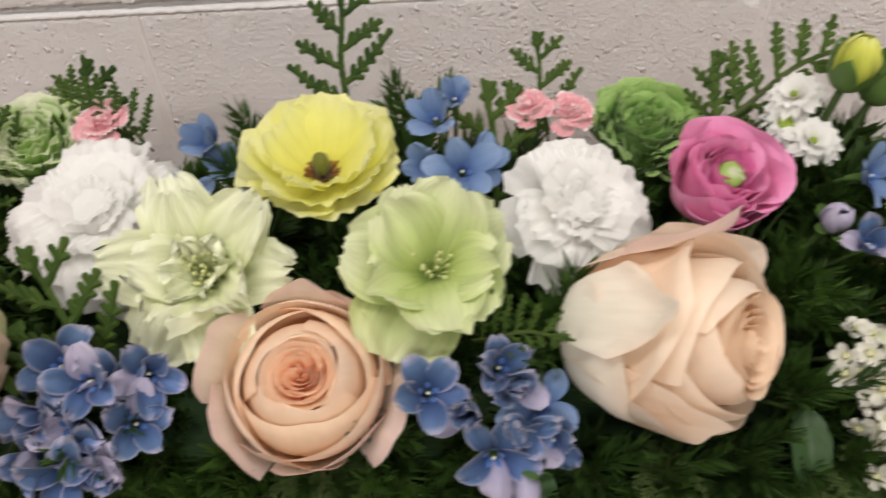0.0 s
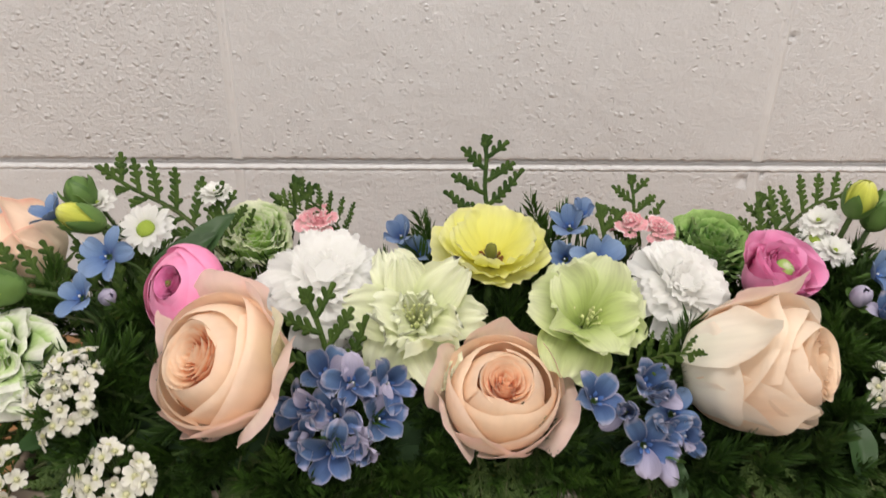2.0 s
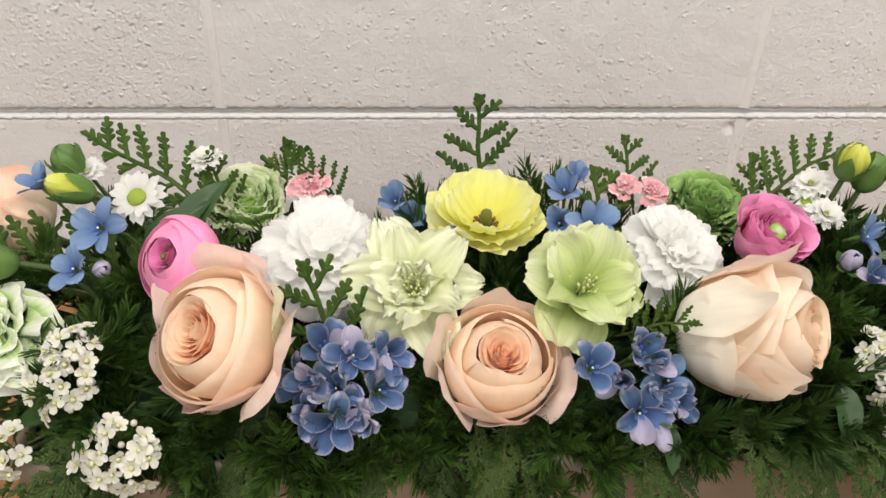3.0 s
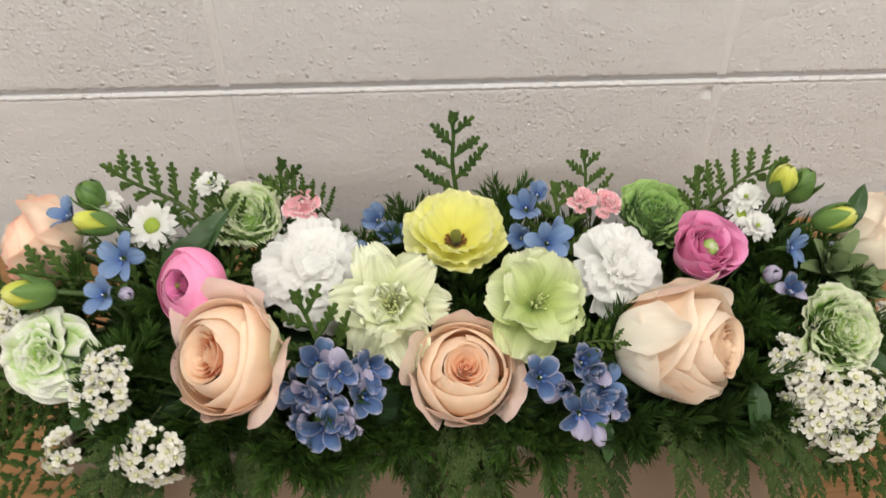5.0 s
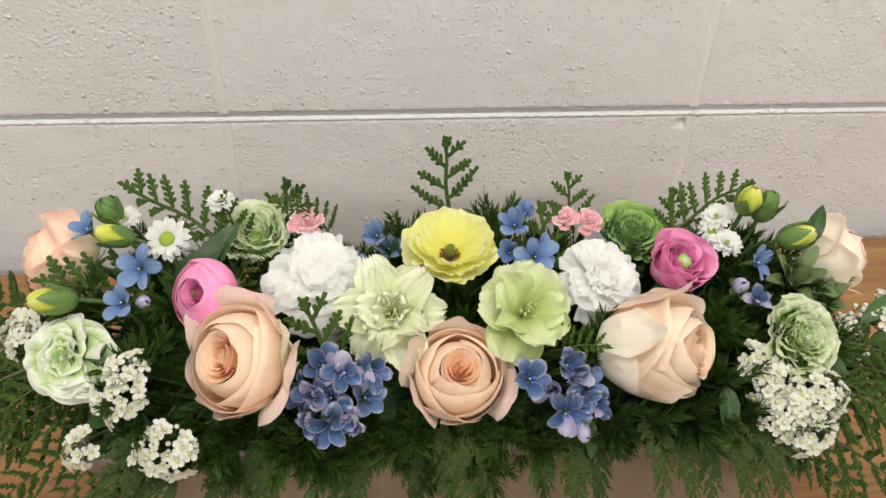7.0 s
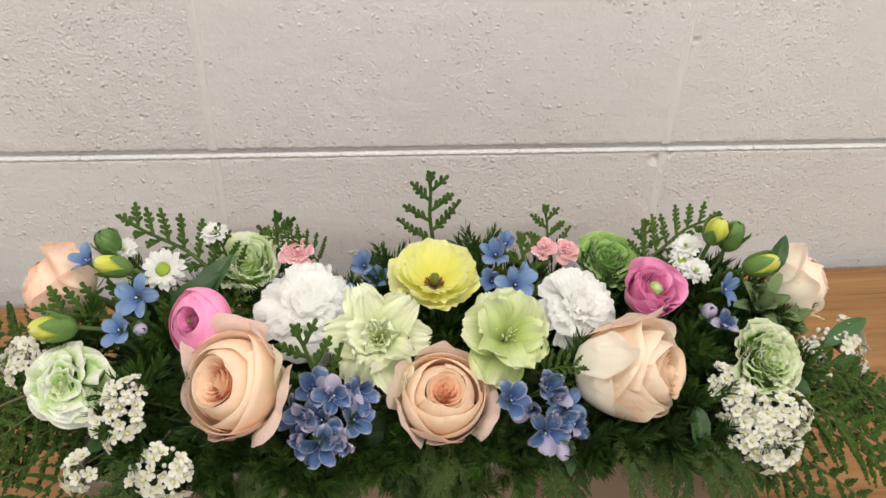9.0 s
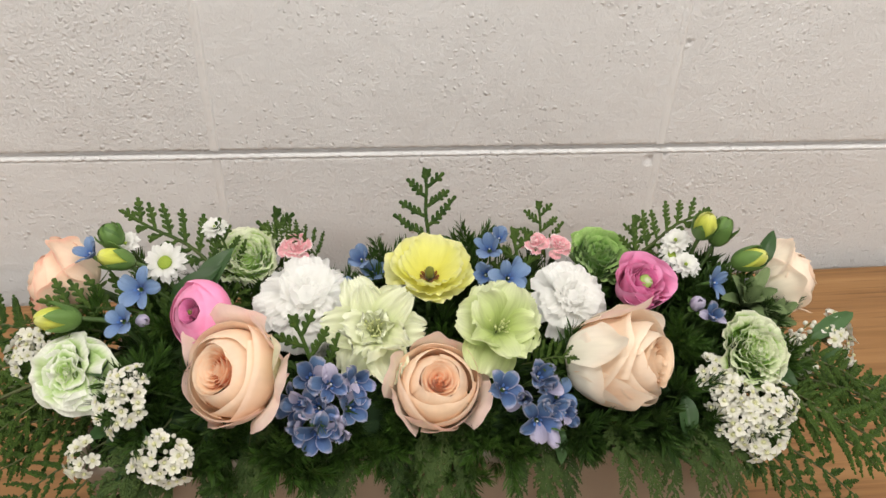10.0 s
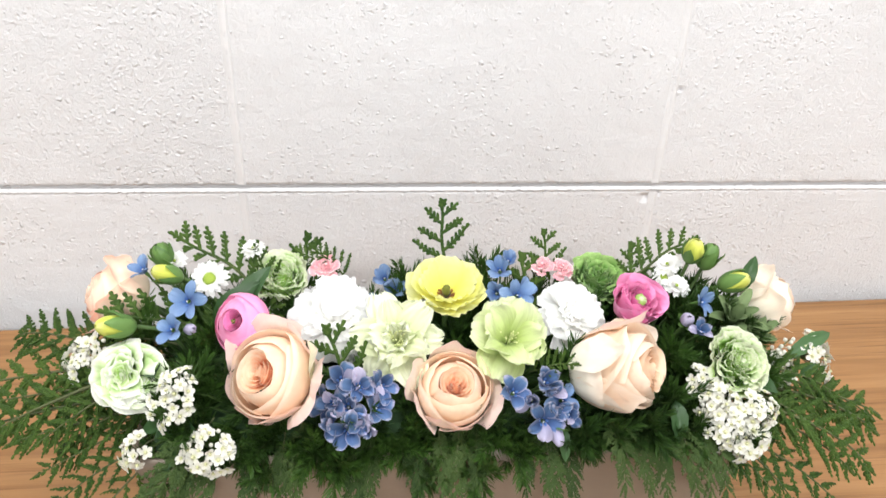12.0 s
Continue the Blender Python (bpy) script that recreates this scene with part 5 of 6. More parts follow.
# ---- conifer greenery ----
def frond_meshes(seed, pairs, spread, bend, fine, angle=56.0, droop=0.0, taper=0.85, lobe=3.4, gap=0.10, thick=0.85):
    """A flat cypress spray, one unit long along y: alternate side branches, each set with alternate blunt scale lobes."""
    rng = random.Random(seed)
    twig, leaves = Sheet(), Sheet()

    def axis(t):
        th = bend * t
        return (Vector((0.03 * math.sin(t * 3.0 + seed), math.sin(th) / bend, -(1 - math.cos(th)) / bend)),
                Vector((0.09 * math.cos(t * 3.0 + seed), math.cos(th), -math.sin(th))).normalized())

    up0 = Vector((0, 0, 1))
    pts = [axis(i / 12)[0] for i in range(13)]
    twig.tube(pts, [0.010 * (1 - 0.7 * i / 12) for i in range(13)], 4)

    def lobes(p, d, up, length, wide, curl):
        """One side branch: a zigzag of scales with blunt lobes to either side, shorter towards its tip."""
        count = max(4, int(length / (fine * 0.95)))
        step = length / count
        q, heading = p.copy(), d.copy()
        for i in range(count):
            t = i / count
            s = heading.cross(up).normalized()
            heading = (heading + curl * step + Vector((0, 0, -droop * step)) + s * rng.uniform(-0.05, 0.05)).normalized()
            nq = q + heading * step
            leaves.leaf(q, heading, up, step * 1.7, fine * thick * (1 - 0.3 * t), 0.35)
            sg = 1 if i % 2 else -1
            for side in (sg, -sg):
                if side == -sg and rng.random() < 0.35 or i == 0 and rng.random() < 0.6:
                    continue
                out = (heading * 0.80 + s * side * 0.60 + up * rng.uniform(-0.15, 0.15)).normalized()
                ln = min(wide, fine * lobe) * (1 - 0.62 * t) * rng.uniform(0.75, 1.1)
                leaves.leaf(q, out, up, max(ln, fine * 0.9), fine * thick, 0.35)
                if ln > fine * 2.2:
                    for k, hand in ((0.35, -1), (0.55, 1)):
                        tw = (out * 0.8 + out.cross(up) * 0.62 * hand).normalized()
                        leaves.leaf(q + out * ln * k, tw, up, ln * rng.uniform(0.38, 0.52), fine * 0.62, 0.35)
            q = nq
        leaves.leaf(q, heading, up, fine * 1.5, fine * 0.80, 0.35)

    n = pairs * 2
    for i in range(n):
        t = gap + (0.93 - gap) * i / n
        p, d = axis(t)
        sg = 1 if i % 2 else -1
        up = (up0 + Vector((rng.uniform(-0.2, 0.2), rng.uniform(-0.2, 0.2), 0))).normalized()
        s = d.cross(up).normalized()
        a = radians(angle + rng.uniform(-6, 6) - 10 * t)
        out = (d * math.cos(a) + s * sg * math.sin(a) + up * rng.uniform(-0.10, 0.10)).normalized()
        length = spread * (1.02 - t) ** taper * (0.72 + 0.28 * smooth(0.0, 0.25, t)) * rng.uniform(0.85, 1.12)
        leaves.tube([p, p + out * length * 0.6], [0.006, 0.003], 3)
        lobes(p, out, up, length, length * 0.42, d * 0.8)
        leaves.leaf(p, d, up, fine * 1.9, fine * 0.7, 0.3)
    p, d = axis(0.90)
    lobes(p, d, up0, 0.13, 0.05, d * 0.0)
    tip = axis(1.0)[0]
    y = tip.normalized()
    x = Vector((1, 0, 0))
    x = (x - y * x.dot(y)).normalized()
    R = np.array(Matrix((x, y, x.cross(y))))
    for sh in (twig, leaves):
        sh.v = list(map(tuple, (np.array(sh.v) @ R.T) / tip.length))
    return twig, leaves


def blunt_meshes(seed, pairs, spread, side=0.0, low=0.15, fine=1.0):
    """A young cypress tip, one unit long along y: few side branches, each a row of thick blunt lobes."""
    rng = random.Random(seed)
    twig, leaves = Sheet(), Sheet()
    up = Vector((0, 0, 1))

    def axis(t):
        return Vector((0.05 * math.sin(t * 3.0) * side + 0.012 * math.sin(t * 9 + seed), t, -0.10 * t * t))

    twig.tube([axis(i / 10) for i in range(11)], [0.011 * (1 - 0.6 * i / 10) for i in range(11)], 5)

    def lobe(p, d, length, wide):
        s = d.cross(up).normalized()
        rows = []
        for k, w in ((0.0, 0.34), (0.35, 0.46), (0.75, 0.52), (0.94, 0.34), (1.0, 0.10)):
            c = p + d * length * k
            rows.append([c - s * wide * w, c + up * wide * 0.20, c + s * wide * w])
        leaves.grid(np.array(rows))

    def branch(p, d, length, bend, wide):
        count = max(3, round(length / (0.062 * fine)))
        step = length / count
        q, heading = p.copy(), d.copy()
        for i in range(count):
            t = i / count
            heading = (heading + bend * step * 0.9 + up * rng.uniform(-0.06, 0.02)).normalized()
            s = heading.cross(up).normalized()
            lobe(q - heading * step * 0.2, heading, step * 1.5, wide * (0.80 - 0.15 * t))
            fore = 1 if s.dot(bend) > 0 else -1
            for hand in (fore, -fore):
                if i == 0 or hand == -fore and rng.random() < 0.30:
                    continue
                out = (heading * 0.75 + s * hand * 0.66 + up * rng.uniform(-0.10, 0.10)).normalized()
                lobe(q, out, fine * (0.100 if hand == fore else 0.075) * (1 - 0.35 * t) * rng.uniform(0.85, 1.15), wide * 0.72)
            q = q + heading * step
        lobe(q - heading * step * 0.2, heading, step * 0.9, wide * 0.85)

    n = pairs * 2
    for i in range(n):
        t = low + (0.90 - low) * i / n
        p = axis(t)
        d = (axis(t + 0.02) - p).normalized()
        sg = 1 if i % 2 else -1
        a = radians(68 - 14 * t + rng.uniform(-5, 5))
        s = d.cross(up).normalized()
        out = (d * math.cos(a) + s * sg * math.sin(a) + up * rng.uniform(-0.05, 0.12)).normalized()
        branch(p, out, spread * (1 - 0.72 * t) * (1 + 0.35 * side * sg) * rng.uniform(0.88, 1.08), d, 0.052 * fine)
    for i in range(14):
        t = low * 0.6 + (1 - low * 0.6) * i / 14
        p = axis(t)
        lobe(p, (axis(t + 0.02) - p).normalized(), 0.11, 0.046 * fine * (1 - 0.3 * t))
    branch(axis(0.84), Vector((0, 1, 0)), 0.15, Vector((0.1, 0.1, 0)), 0.055 * fine)
    return twig, leaves


def needle_meshes(seed, count, name):
    """A bushy shoot, one unit long along y: side shoots with fine needles that point forward and bow."""
    rng = random.Random(seed)
    twig, leaves = Sheet(), Sheet()
    shoots = [(Vector((0, 0, 0)), Vector((0, 1, 0)), 0.92)]
    for i in range(7):
        t = 0.08 + 0.10 * i
        a = i * 2.4 + rng.uniform(-0.4, 0.4)
        shoots.append((Vector((0, t, 0)), Vector((math.cos(a) * 0.62, 0.8, math.sin(a) * 0.62)).normalized(), rng.uniform(0.42, 0.68)))
    for n, (p, d, length) in enumerate(shoots):
        (twig if n == 0 else leaves).tube([p, p + d * length * 0.9], [0.010, 0.005], 4)
        for i in range(int(count * length)):
            t = rng.random() ** 0.75
            q = p + d * length * t * 0.97
            o = Vector((rng.gauss(0, 1), rng.gauss(0, 1), rng.gauss(0, 1)))
            o = (o - d * o.dot(d)).normalized()
            h = (d * rng.uniform(0.55, 1.3) + o * 0.62).normalized()
            k = rng.uniform(0.20, 0.36) * (1.1 - 0.45 * t)
            leaves.needle(q, h, o.cross(h), k, 0.024, (d * 0.5 - Vector((0, 0, 0.1))) * k * 0.3)
    return twig, leaves


def sprig(name, twig, leaf, base, tip, face, label, category, group, cross=1.0):
    base, tip = Vector(base), Vector(tip)
    y = (tip - base)
    k = y.length
    y = y.normalized()
    x = y.cross(Vector(face)).normalized()
    z = x.cross(y)
    R = Matrix((x * k * cross, y * k, z * k * cross)).transposed().to_4x4()
    ob = thing(name, Matrix.Translation(base) @ R, label, category, group)
    part("twig", twig, None, ob)
    tagged(part("foliage", leaf, None, ob), kind="stuff")
    return ob


def meshes_of(pair, name, twig_mat, leaf_mat):
    return pair[0].mesh(name + "_twig", twig_mat), pair[1].mesh(name + "_foliage", leaf_mat, smooth=False)


TIP = [meshes_of(blunt_meshes(340 + i, 3, 0.56 - 0.06 * i, 0.0, 0.15, 1.2), "cypress_tip", M_TWIG, M_CYPRESS) for i in range(2)]
SIDE = [meshes_of(blunt_meshes(350 + i, 6, 0.33, (1.0, -1.0)[i], 0.10, 0.78), "cypress_side", M_TWIG, M_CYPRESS) for i in range(2)]
FAN = [meshes_of(frond_meshes(310 + i, 8, 0.24, 0.7 + 0.25 * i, 0.017, 56, 2.2, 0.40, 2.3), "cypress", M_TWIG, M_CYPRESS) for i in range(3)]
HANG = [meshes_of(frond_meshes(320 + i, 7, 0.34, 0.5 + 0.3 * i, 0.026, 34, 0.5, 0.55, 3.6), "hanging", M_TWIG, M_THUJA) for i in range(4)]
SOFT = [meshes_of(needle_meshes(330 + i, 120, "soft"), "soft", M_TWIG, M_NEEDLE) for i in range(4)]
CAM_WAY = (0.0, -0.72, 0.70)


def cypress(kit, n, base, tip, face=CAM_WAY, label="flat green cypress spray", cross=1.0, group="cypress sprays"):
    return sprig("cypress_spray", *kit[n % len(kit)], base, tip, face, label, "foliage", group, cross)


# tips that rise behind and between the flowers
for n, (a, b) in enumerate((
    ((-0.029, -0.240, 1.066), (-0.030, -0.213, 1.105)),
    ((-0.146, -0.266, 1.068), (-0.200, -0.255, 1.105)),
    ((-0.138, -0.262, 1.062), (-0.150, -0.255, 1.092)),
    ((-0.122, -0.250, 1.045), (-0.120, -0.232, 1.090)),
    ((-0.092, -0.258, 1.070), (-0.116, -0.258, 1.098)),
    ((-0.102, -0.252, 1.072), (-0.126, -0.248, 1.089)),
    ((0.040, -0.256, 1.064), (0.037, -0.235, 1.094)),
    ((0.024, -0.282, 1.045), (0.020, -0.255, 1.088)),
    ((0.089, -0.264, 1.070), (0.138, -0.250, 1.096)),
    ((0.091, -0.266, 1.062), (0.095, -0.248, 1.091)),
    ((-0.085, -0.342, 1.045), (-0.103, -0.330, 1.088)),
    ((0.014, -0.338, 1.060), (0.034, -0.357, 1.081)),
    ((-0.148, -0.290, 1.045), (-0.138, -0.282, 1.074)),
    ((-0.165, -0.290, 1.050), (-0.232, -0.304, 1.082)),
)):
    lean = b[0] - a[0]
    cypress(SIDE if abs(lean) > 0.02 else TIP, (lean > 0) if abs(lean) > 0.02 else n % 2, a, b)

# fans over the table at both ends
for n, (a, b) in enumerate((
    ((-0.190, -0.300, 1.010), (-0.345, -0.262, 0.992)),
    ((-0.190, -0.315, 1.012), (-0.335, -0.300, 0.985)),
    ((-0.190, -0.318, 1.008), (-0.272, -0.325, 0.985)),
    ((-0.190, -0.300, 1.020), (-0.285, -0.312, 1.012)),
    ((-0.200, -0.305, 1.025), (-0.320, -0.318, 0.995)),
    ((-0.200, -0.290, 1.015), (-0.320, -0.235, 1.012)),
    ((-0.200, -0.320, 1.030), (-0.275, -0.340, 1.012)),
    ((-0.195, -0.325, 1.020), (-0.262, -0.332, 1.004)),
    ((-0.190, -0.300, 1.035), (-0.265, -0.275, 1.040)),
    ((-0.190, -0.322, 1.000), (-0.272, -0.350, 1.000)),
    ((-0.190, -0.318, 1.004), (-0.292, -0.332, 1.008)),
    ((-0.188, -0.330, 1.000), (-0.262, -0.362, 0.985)),
    ((-0.190, -0.308, 1.006), (-0.312, -0.302, 1.014)),
    ((-0.186, -0.335, 1.000), (-0.244, -0.376, 0.978)),
    ((-0.192, -0.296, 1.010), (-0.282, -0.298, 1.030)),
    ((0.120, -0.310, 1.008), (0.272, -0.302, 0.982)),
    ((0.120, -0.320, 1.010), (0.258, -0.322, 0.985)),
    ((0.120, -0.335, 1.010), (0.240, -0.352, 0.982)),
    ((0.115, -0.340, 1.008), (0.208, -0.374, 0.978)),
    ((0.110, -0.340, 1.008), (0.182, -0.382, 0.975)),
    ((0.130, -0.330, 1.015), (0.200, -0.350, 1.012)),
    ((0.110, -0.345, 1.010), (0.165, -0.382, 0.990)),
    ((0.130, -0.312, 1.010), (0.258, -0.314, 0.990)),
    ((0.135, -0.315, 1.018), (0.222, -0.322, 1.018)),
    ((0.125, -0.320, 1.008), (0.252, -0.318, 0.990)),
    ((0.120, -0.335, 1.010), (0.222, -0.358, 0.988)),
)):
    cypress(FAN, n, Vector(a) + Vector((0, 0, 0.022)), b, (0.0, -0.45, 0.90), "long arching green cypress spray reaching over the table")

# fringe hanging over the planter's front, in separate tufts: where, how far down, how many sprays
rng_f = random.Random(5)
for tuft_x, drop, count in ((-0.210, 0.010, 1), (-0.188, 0.012, 2), (-0.168, 0.012, 1), (-0.147, 0.020, 1), (-0.124, 0.014, 2), (-0.084, 0.022, 2), (-0.034, 0.019, 4), (0.012, 0.008, 1), (0.029, 0.020, 2),
                            (0.066, 0.004, 1), (0.077, 0.010, 1), (0.092, 0.018, 1), (0.110, 0.018, 2), (0.126, 0.016, 1)):
    for n in range(count):
        side = n - (count - 1) / 2
        fx = tuft_x + side * 0.012
        foot = max(-0.165, fx * 0.98)
        cypress(HANG, n + int(tuft_x * 1000), (foot, -0.348 + rng_f.uniform(-0.004, 0.004), 1.034 + rng_f.uniform(-0.004, 0.006)), (fx + rng_f.uniform(-0.004, 0.004), -0.388 - rng_f.uniform(0, 0.006), 1.021 - drop * rng_f.uniform(0.85, 1.1)), (0.0, -0.9, 0.4), "green conifer spray hanging over the planter's rim", (0.95, 0.75)[n % 2])

# soft needle shoots that fill the gaps
for n, (a, b) in enumerate((
    ((-0.172, -0.330, 1.030), (-0.185, -0.338, 1.066)), ((-0.180, -0.335, 1.025), (-0.186, -0.350, 1.060)),
    ((-0.172, -0.340, 1.020), (-0.182, -0.362, 1.050)), ((-0.160, -0.345, 1.020), (-0.160, -0.372, 1.028)),
    ((-0.135, -0.350, 1.012), (-0.140, -0.378, 1.022)), ((-0.110, -0.350, 1.015), (-0.108, -0.378, 1.038)),
    ((-0.100, -0.350, 1.012), (-0.095, -0.382, 1.026)), ((-0.062, -0.345, 1.018), (-0.060, -0.376, 1.034)),
    ((-0.050, -0.355, 1.008), (-0.048, -0.382, 1.020)), ((-0.020, -0.355, 1.006), (-0.015, -0.382, 1.020)),
    ((0.004, -0.350, 1.012), (0.008, -0.378, 1.030)), ((0.040, -0.345, 1.020), (0.046, -0.374, 1.042)),
    ((0.055, -0.345, 1.020), (0.064, -0.374, 1.040)), ((0.075, -0.345, 1.020), (0.086, -0.372, 1.044)),
    ((0.095, -0.335, 1.025), (0.102, -0.352, 1.054)), ((-0.040, -0.293, 1.028), (-0.030, -0.308, 1.052)),
    ((-0.028, -0.298, 1.028), (-0.020, -0.312, 1.052)), ((-0.004, -0.255, 1.045), (-0.004, -0.240, 1.076)),
    ((-0.060, -0.265, 1.045), (-0.055, -0.250, 1.074)), ((0.100, -0.310, 1.040), (0.108, -0.326, 1.066)),
    ((0.106, -0.300, 1.030), (0.112, -0.308, 1.058)), ((0.116, -0.300, 1.030), (0.120, -0.305, 1.062)), ((0.120, -0.290, 1.035), (0.122, -0.290, 1.070)), ((0.130, -0.305, 1.030), (0.132, -0.308, 1.062)), ((0.112, -0.325, 1.030), (0.116, -0.332, 1.060)), ((0.140, -0.285, 1.035), (0.143, -0.280, 1.068)), ((0.170, -0.290, 1.030), (0.178, -0.290, 1.056)),
    ((0.145, -0.300, 1.035), (0.160, -0.298, 1.066)), ((0.140, -0.290, 1.040), (0.152, -0.288, 1.072)),
    ((-0.205, -0.290, 1.040), (-0.216, -0.300, 1.072)), ((-0.170, -0.295, 1.040), (-0.172, -0.305, 1.072)),
    ((-0.122, -0.300, 1.030), (-0.130, -0.300, 1.056)), ((0.060, -0.275, 1.045), (0.062, -0.282, 1.072)),
    ((0.120, -0.275, 1.040), (0.124, -0.280, 1.072)), ((-0.060, -0.290, 1.035), (-0.052, -0.292, 1.064)),
    ((0.010, -0.290, 1.035), (0.022, -0.296, 1.064)), ((0.075, -0.310, 1.035), (0.072, -0.318, 1.060)),
    ((-0.100, -0.330, 1.030), (-0.108, -0.342, 1.052)),
    ((0.038, -0.322, 1.030), (0.034, -0.338, 1.066)), ((0.045, -0.320, 1.030), (0.042, -0.336, 1.064)),
    ((-0.210, -0.310, 1.030), (-0.228, -0.322, 1.056)),
    ((0.150, -0.320, 1.030), (0.170, -0.326, 1.050)), ((0.105, -0.340, 1.020), (0.112, -0.368, 1.036)),
)):
    sprig("conifer_shoot", *SOFT[n % 4], a, b, CAM_WAY, "soft feathery dark green conifer shoot", "foliage", "conifer shoots", 1.0)

# a thick skirt of shoots along the planter's front and ends
rng_f = random.Random(17)
for n in range(20):
    fx = -0.150 + 0.290 * n / 19 + rng_f.uniform(-0.006, 0.006)
    up = rng_f.uniform(0.002, 0.013)
    sprig("conifer_shoot", *SOFT[n % 4], (fx, -0.340 + rng_f.uniform(-0.006, 0.006), 1.024), (fx + rng_f.uniform(-0.012, 0.012), -0.366 - rng_f.uniform(0, 0.006), 1.020 + up), CAM_WAY, "soft feathery dark green conifer shoot", "foliage", "conifer shoots", 1.0)

# shoots standing along the back
for n in range(16):
    fx = -0.190 + 0.330 * n / 15 + rng_f.uniform(-0.006, 0.006)
    sprig("conifer_shoot", *SOFT[n % 4], (fx, -0.268, 1.010), (fx + rng_f.uniform(-0.01, 0.01), -0.262 + rng_f.uniform(-0.01, 0.01), 1.062 + rng_f.uniform(-0.006, 0.008)), CAM_WAY, "soft feathery dark green conifer shoot", "foliage", "conifer shoots", 0.8)

# shoots that close the view behind the planter
for n in range(12):
    fx = -0.115 + 0.185 * n / 11 + rng_f.uniform(-0.005, 0.005)
    sprig("conifer_shoot", *SOFT[n % 4], (fx, -0.255, 1.006), (fx + rng_f.uniform(-0.01, 0.01), -0.228, 1.028 + rng_f.uniform(-0.006, 0.008)), CAM_WAY, "soft feathery dark green conifer shoot", "foliage", "conifer shoots", 1.2)

for n, fx in enumerate((-0.032, -0.026, -0.020, -0.014, -0.008, 0.085, 0.092, -0.128, -0.120)):
    sprig("conifer_shoot", *SOFT[n % 4], (fx, -0.275, 1.006), (fx + rng_f.uniform(-0.004, 0.004), -0.248, 1.032), CAM_WAY, "soft feathery dark green conifer shoot", "foliage", "conifer shoots", 1.3)

# low filler over the foam
rng_f = random.Random(9)
for n in range(60):
    fx, fy = rng_f.uniform(POT_X0 + 0.015, POT_X1 - 0.015), rng_f.uniform(POT_Y0 + 0.015, POT_Y1 - 0.005)
    tipx, tipy = fx + rng_f.uniform(-0.02, 0.02), fy + rng_f.uniform(-0.02, 0.02)
    low = min(math.hypot(tipx - rx, tipy - ry) for rx, ry in ((-0.030, -0.345), (-0.125, -0.340), (0.065, -0.340), (-0.06, -0.315), (0.003, -0.315))) < 0.030
    sprig("conifer_shoot", *SOFT[n % 4], (fx, fy, 1.024), (tipx, tipy, (1.036 if low else 1.046) + rng_f.uniform(0, 0.012)), CAM_WAY, "soft feathery dark green conifer shoot", "foliage", "conifer shoots", 1.1)

# ---- block wall pieces ----
def block_mesh(name, w, h, seed, fine, scar=None):
    """One concrete block face: slightly uneven, with rounded, chipped arrises and a returned edge."""
    rng = np.random.default_rng(seed)
    nx, nz = max(3, int(w / fine)), max(3, int(h / fine))
    x = np.concatenate([[-w / 2, -w / 2], np.linspace(-w / 2 + 0.0012, w / 2 - 0.0012, nx), [w / 2, w / 2]])
    z = np.concatenate([[-h / 2, -h / 2], np.linspace(-h / 2 + 0.0012, h / 2 - 0.0012, nz), [h / 2, h / 2]])
    X, Z = np.meshgrid(x, z)
    Y = np.zeros_like(X)
    for _ in range(14):
        kx, kz, p, q = rng.normal(0, 60), rng.normal(0, 60), rng.uniform(0, 6.28), rng.uniform(0, 1)
        Y += 0.00006 * q * np.sin(kx * X + kz * Z + p)
    ex, ez = w / 2 - np.abs(X), h / 2 - np.abs(Z)
    e = np.minimum(ex, ez)
    chip = sum(np.sin(rng.uniform(200, 1300) * (X + Z * 0.7) + rng.uniform(0, 6.28)) for _ in range(7)) / 7
    Y += 0.0005 * np.exp(-ez / 0.0008) * (1 + 1.4 * chip) - 0.0006 * np.exp(-(ex / 0.0022) ** 2) * (1 + 0.7 * chip)
    X = X + np.where(ex < 0.002, 0.0005 * chip * np.sign(-X), 0)
    Z = Z + np.where(ez < 0.002, 0.0011 * chip * np.sign(-Z), 0)
    if scar:
        sx, sz, sr, sd = scar
        Y += sd * np.exp(-(((X - sx) / sr) ** 2 + ((Z - sz) / (sr * 0.8)) ** 2) ** 2)
    Y[0, :] = Y[-1, :] = 0.013
    Y[:, 0] = Y[:, -1] = 0.013
    sh = Sheet()
    sh.grid(np.stack([X, Y, Z], -1))
    return sh.mesh(name, M_BLOCK)


BW, BH = 0.400, 0.200
JOINT_BED, JOINT_HEAD = 0.0090, -0.0008
plain_block = block_mesh("block", BW - JOINT_HEAD, BH - JOINT_BED, 1, 0.02)
for row in range(0, 13):
    for col in range(-6, 7):
        cx, cz = col * BW, row * BH + BH / 2
        h = min(BH - JOINT_BED, CEILING_Z - row * BH - 0.002)
        if abs(col) <= 1 and row in (4, 5):
            scar = {(1, 5): (0.206 - cx, 1.101 - cz, 0.0021, 0.004), (0, 4): (0.192 - cx, 0.988 - cz, 0.0055, 0.0026), (1, 4): (0.2045 - cx, 0.994 - cz, 0.0030, 0.0030)}.get((col, row))
            me = block_mesh("block", BW - JOINT_HEAD, BH - JOINT_BED, 10 + row * 7 + col, 0.0022, scar)
        elif row == 12:
            me = block_mesh("block", BW - JOINT_HEAD, h, 2, 0.03)
            cz = row * BH + h / 2 + 0.001
        else:
            me = plain_block
        if abs(cx) + BW / 2 > RX + 0.01:
            continue
        b = new("block", me)
        b.parent = wall_north
        b.location = (cx, 0.0, cz)


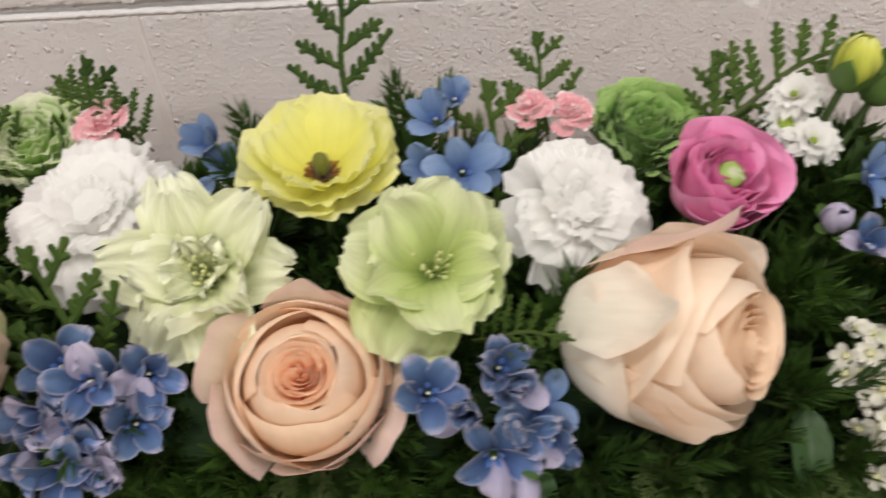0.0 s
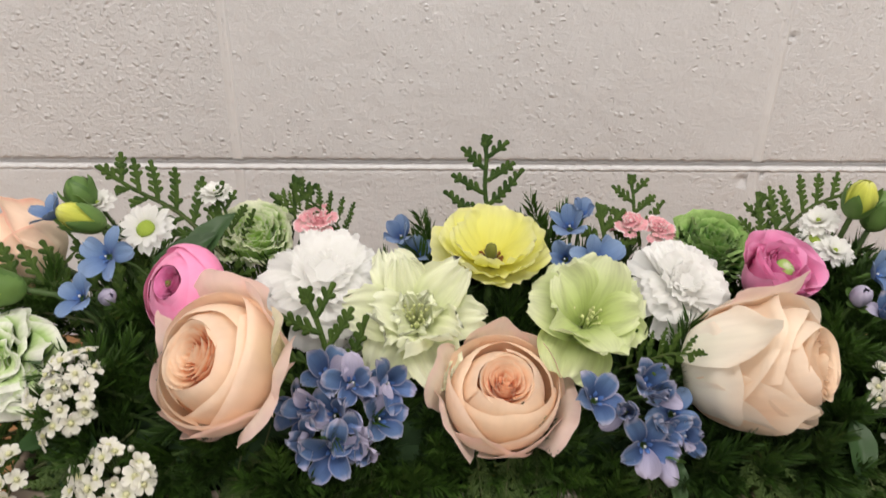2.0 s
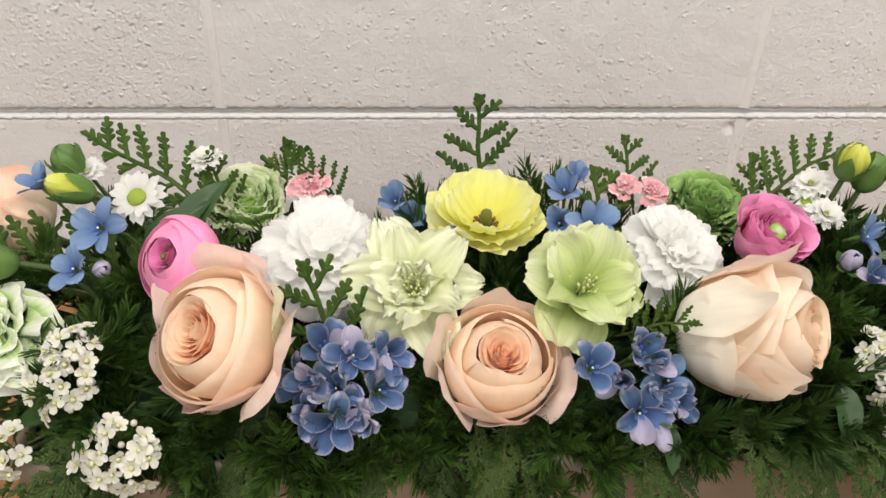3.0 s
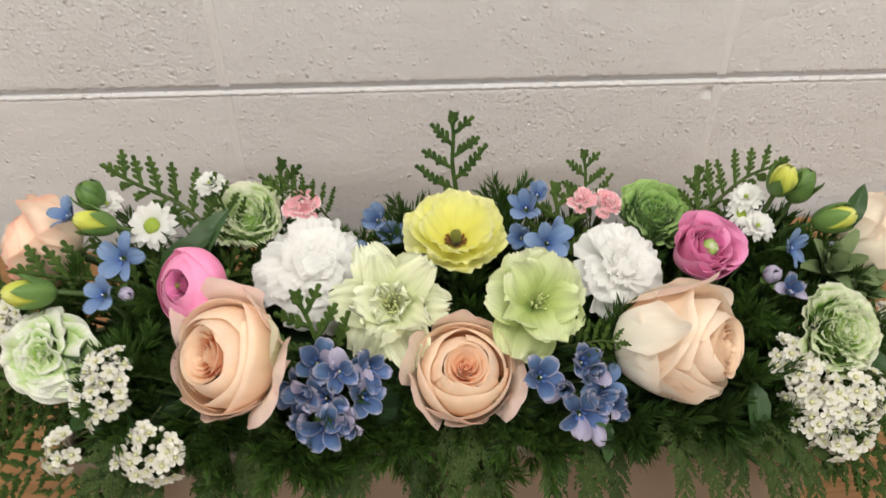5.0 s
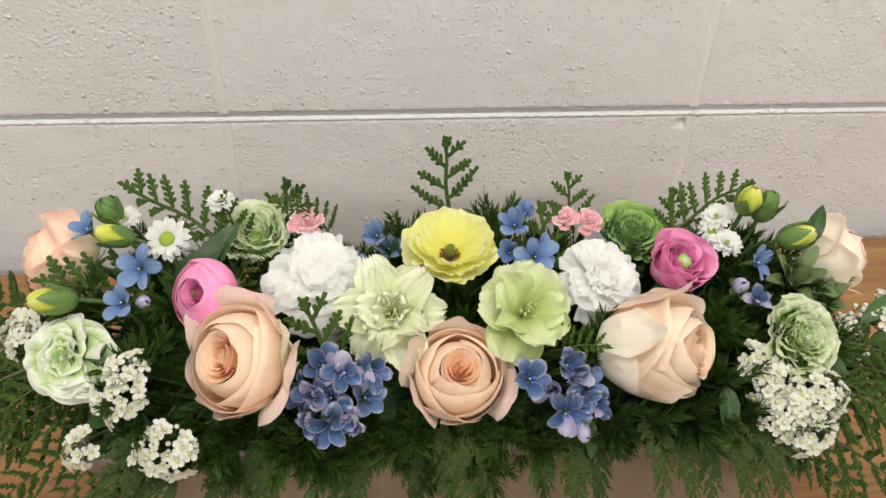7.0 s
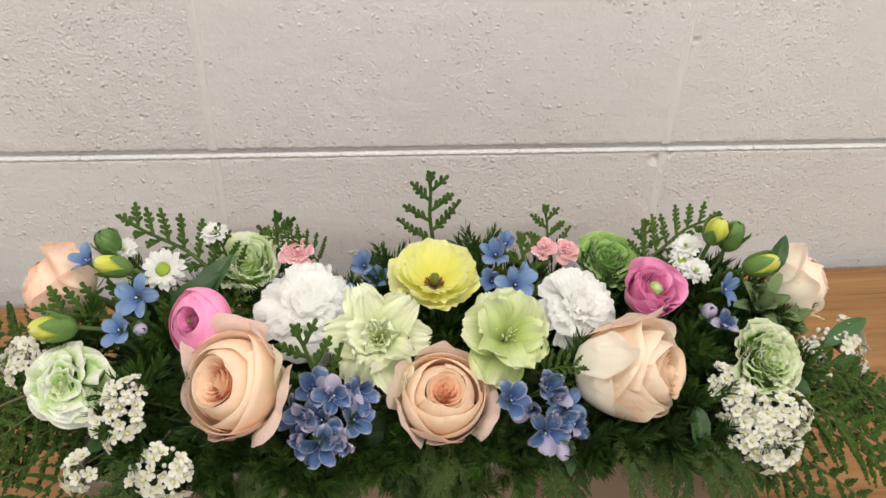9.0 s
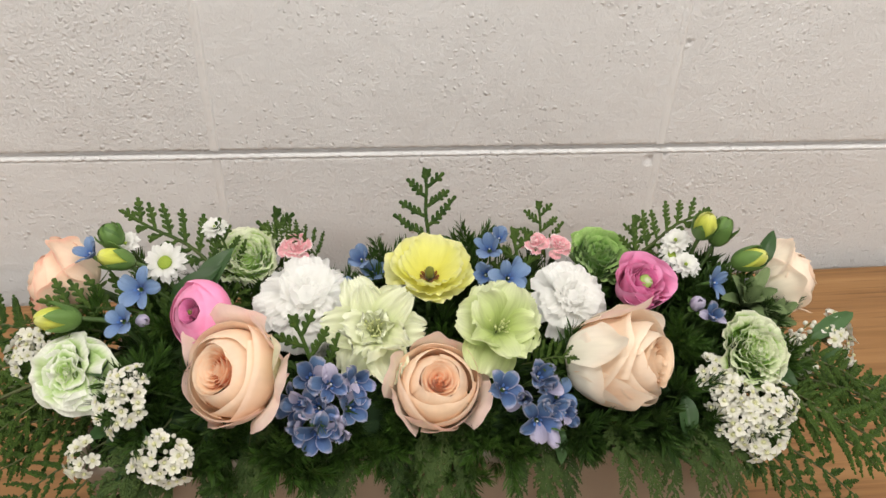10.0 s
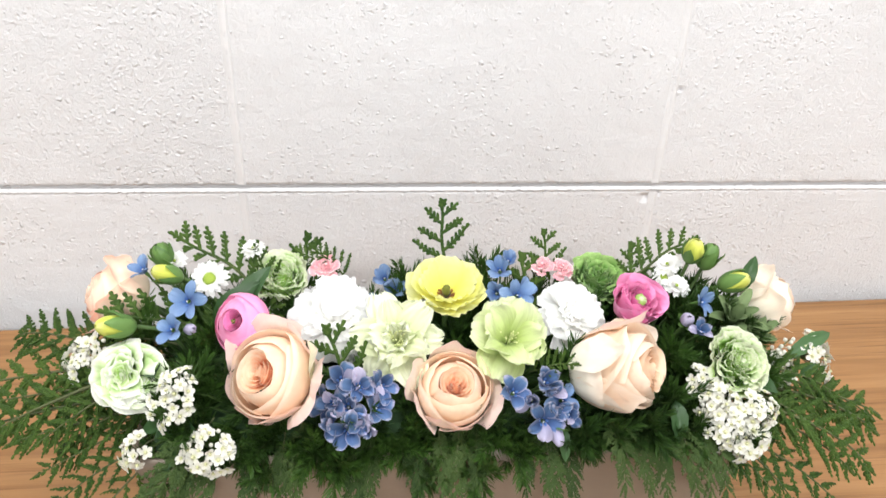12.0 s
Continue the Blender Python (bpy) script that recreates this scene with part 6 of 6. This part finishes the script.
def bed_joint(z, fine):
    """A struck mortar joint: deep under the block above, sloping out to the arris of the block below."""
    rng = np.random.default_rng(int(z * 1000))
    x = np.linspace(-RX, RX, int(2 * RX / fine)) if fine > 0.05 else np.concatenate([[-RX], np.linspace(-0.45, 0.45, int(0.9 / fine)), [RX]])
    wob = sum(np.sin(rng.uniform(150, 2600) * x + rng.uniform(0, 6.28)) * rng.uniform(0.3, 1) for _ in range(16)) / 6
    rows = []
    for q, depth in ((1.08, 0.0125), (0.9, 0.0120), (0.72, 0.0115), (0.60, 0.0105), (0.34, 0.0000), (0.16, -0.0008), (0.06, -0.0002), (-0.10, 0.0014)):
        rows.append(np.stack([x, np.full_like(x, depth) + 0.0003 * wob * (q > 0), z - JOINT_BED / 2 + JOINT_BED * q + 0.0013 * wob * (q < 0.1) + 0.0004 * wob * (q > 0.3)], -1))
    # the deep rows carry the joint's shade in their colour
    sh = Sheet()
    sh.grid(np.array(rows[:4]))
    part("mortar_joint", sh, M_SHADED_MORTAR, wall_north, "deep dusty mortar joint, its shade put into the colour")
    sh = Sheet()
    sh.grid(np.array(rows[3:]))
    part("joint_edge", sh, M_BLOCK, wall_north)


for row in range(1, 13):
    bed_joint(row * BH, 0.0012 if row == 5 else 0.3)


def head_joint_mesh(seed, fine):
    """A thin vertical mortar line, buttered flush and ridged along one side."""
    rng = np.random.default_rng(seed)
    z = np.linspace(-(BH - JOINT_BED) / 2, (BH - JOINT_BED) / 2, int(BH / fine))
    wob = sum(np.sin(rng.uniform(30, 900) * z + rng.uniform(0, 6.28)) * rng.uniform(0.3, 1) for _ in range(12)) / 6
    rows = []
    for x, y in ((-0.0055, 0.0008), (-0.0042, -0.0003), (-0.0012, -0.0003), (0.0004, -0.0009), (0.0016, -0.0011), (0.0027, -0.0005), (0.0034, 0.0008)):
        rows.append(np.stack([x + 0.0006 * wob, y + 0.00015 * wob, z], -1))
    sh = Sheet()
    sh.grid(np.array(rows))
    return sh.mesh("mortar_joint", M_JOINT_LIT)


plain_joint = head_joint_mesh(1, 0.05)
for row in range(0, 12):
    for col in range(-6, 6):
        near = abs(col + 0.5) < 1 and row in (4, 5)
        j = new("mortar_joint", head_joint_mesh(40 + row * 5 + col, 0.002) if near else plain_joint)
        j.parent = wall_north
        j.location = (col * BW + BW / 2, 0.0, row * BH + BH / 2)
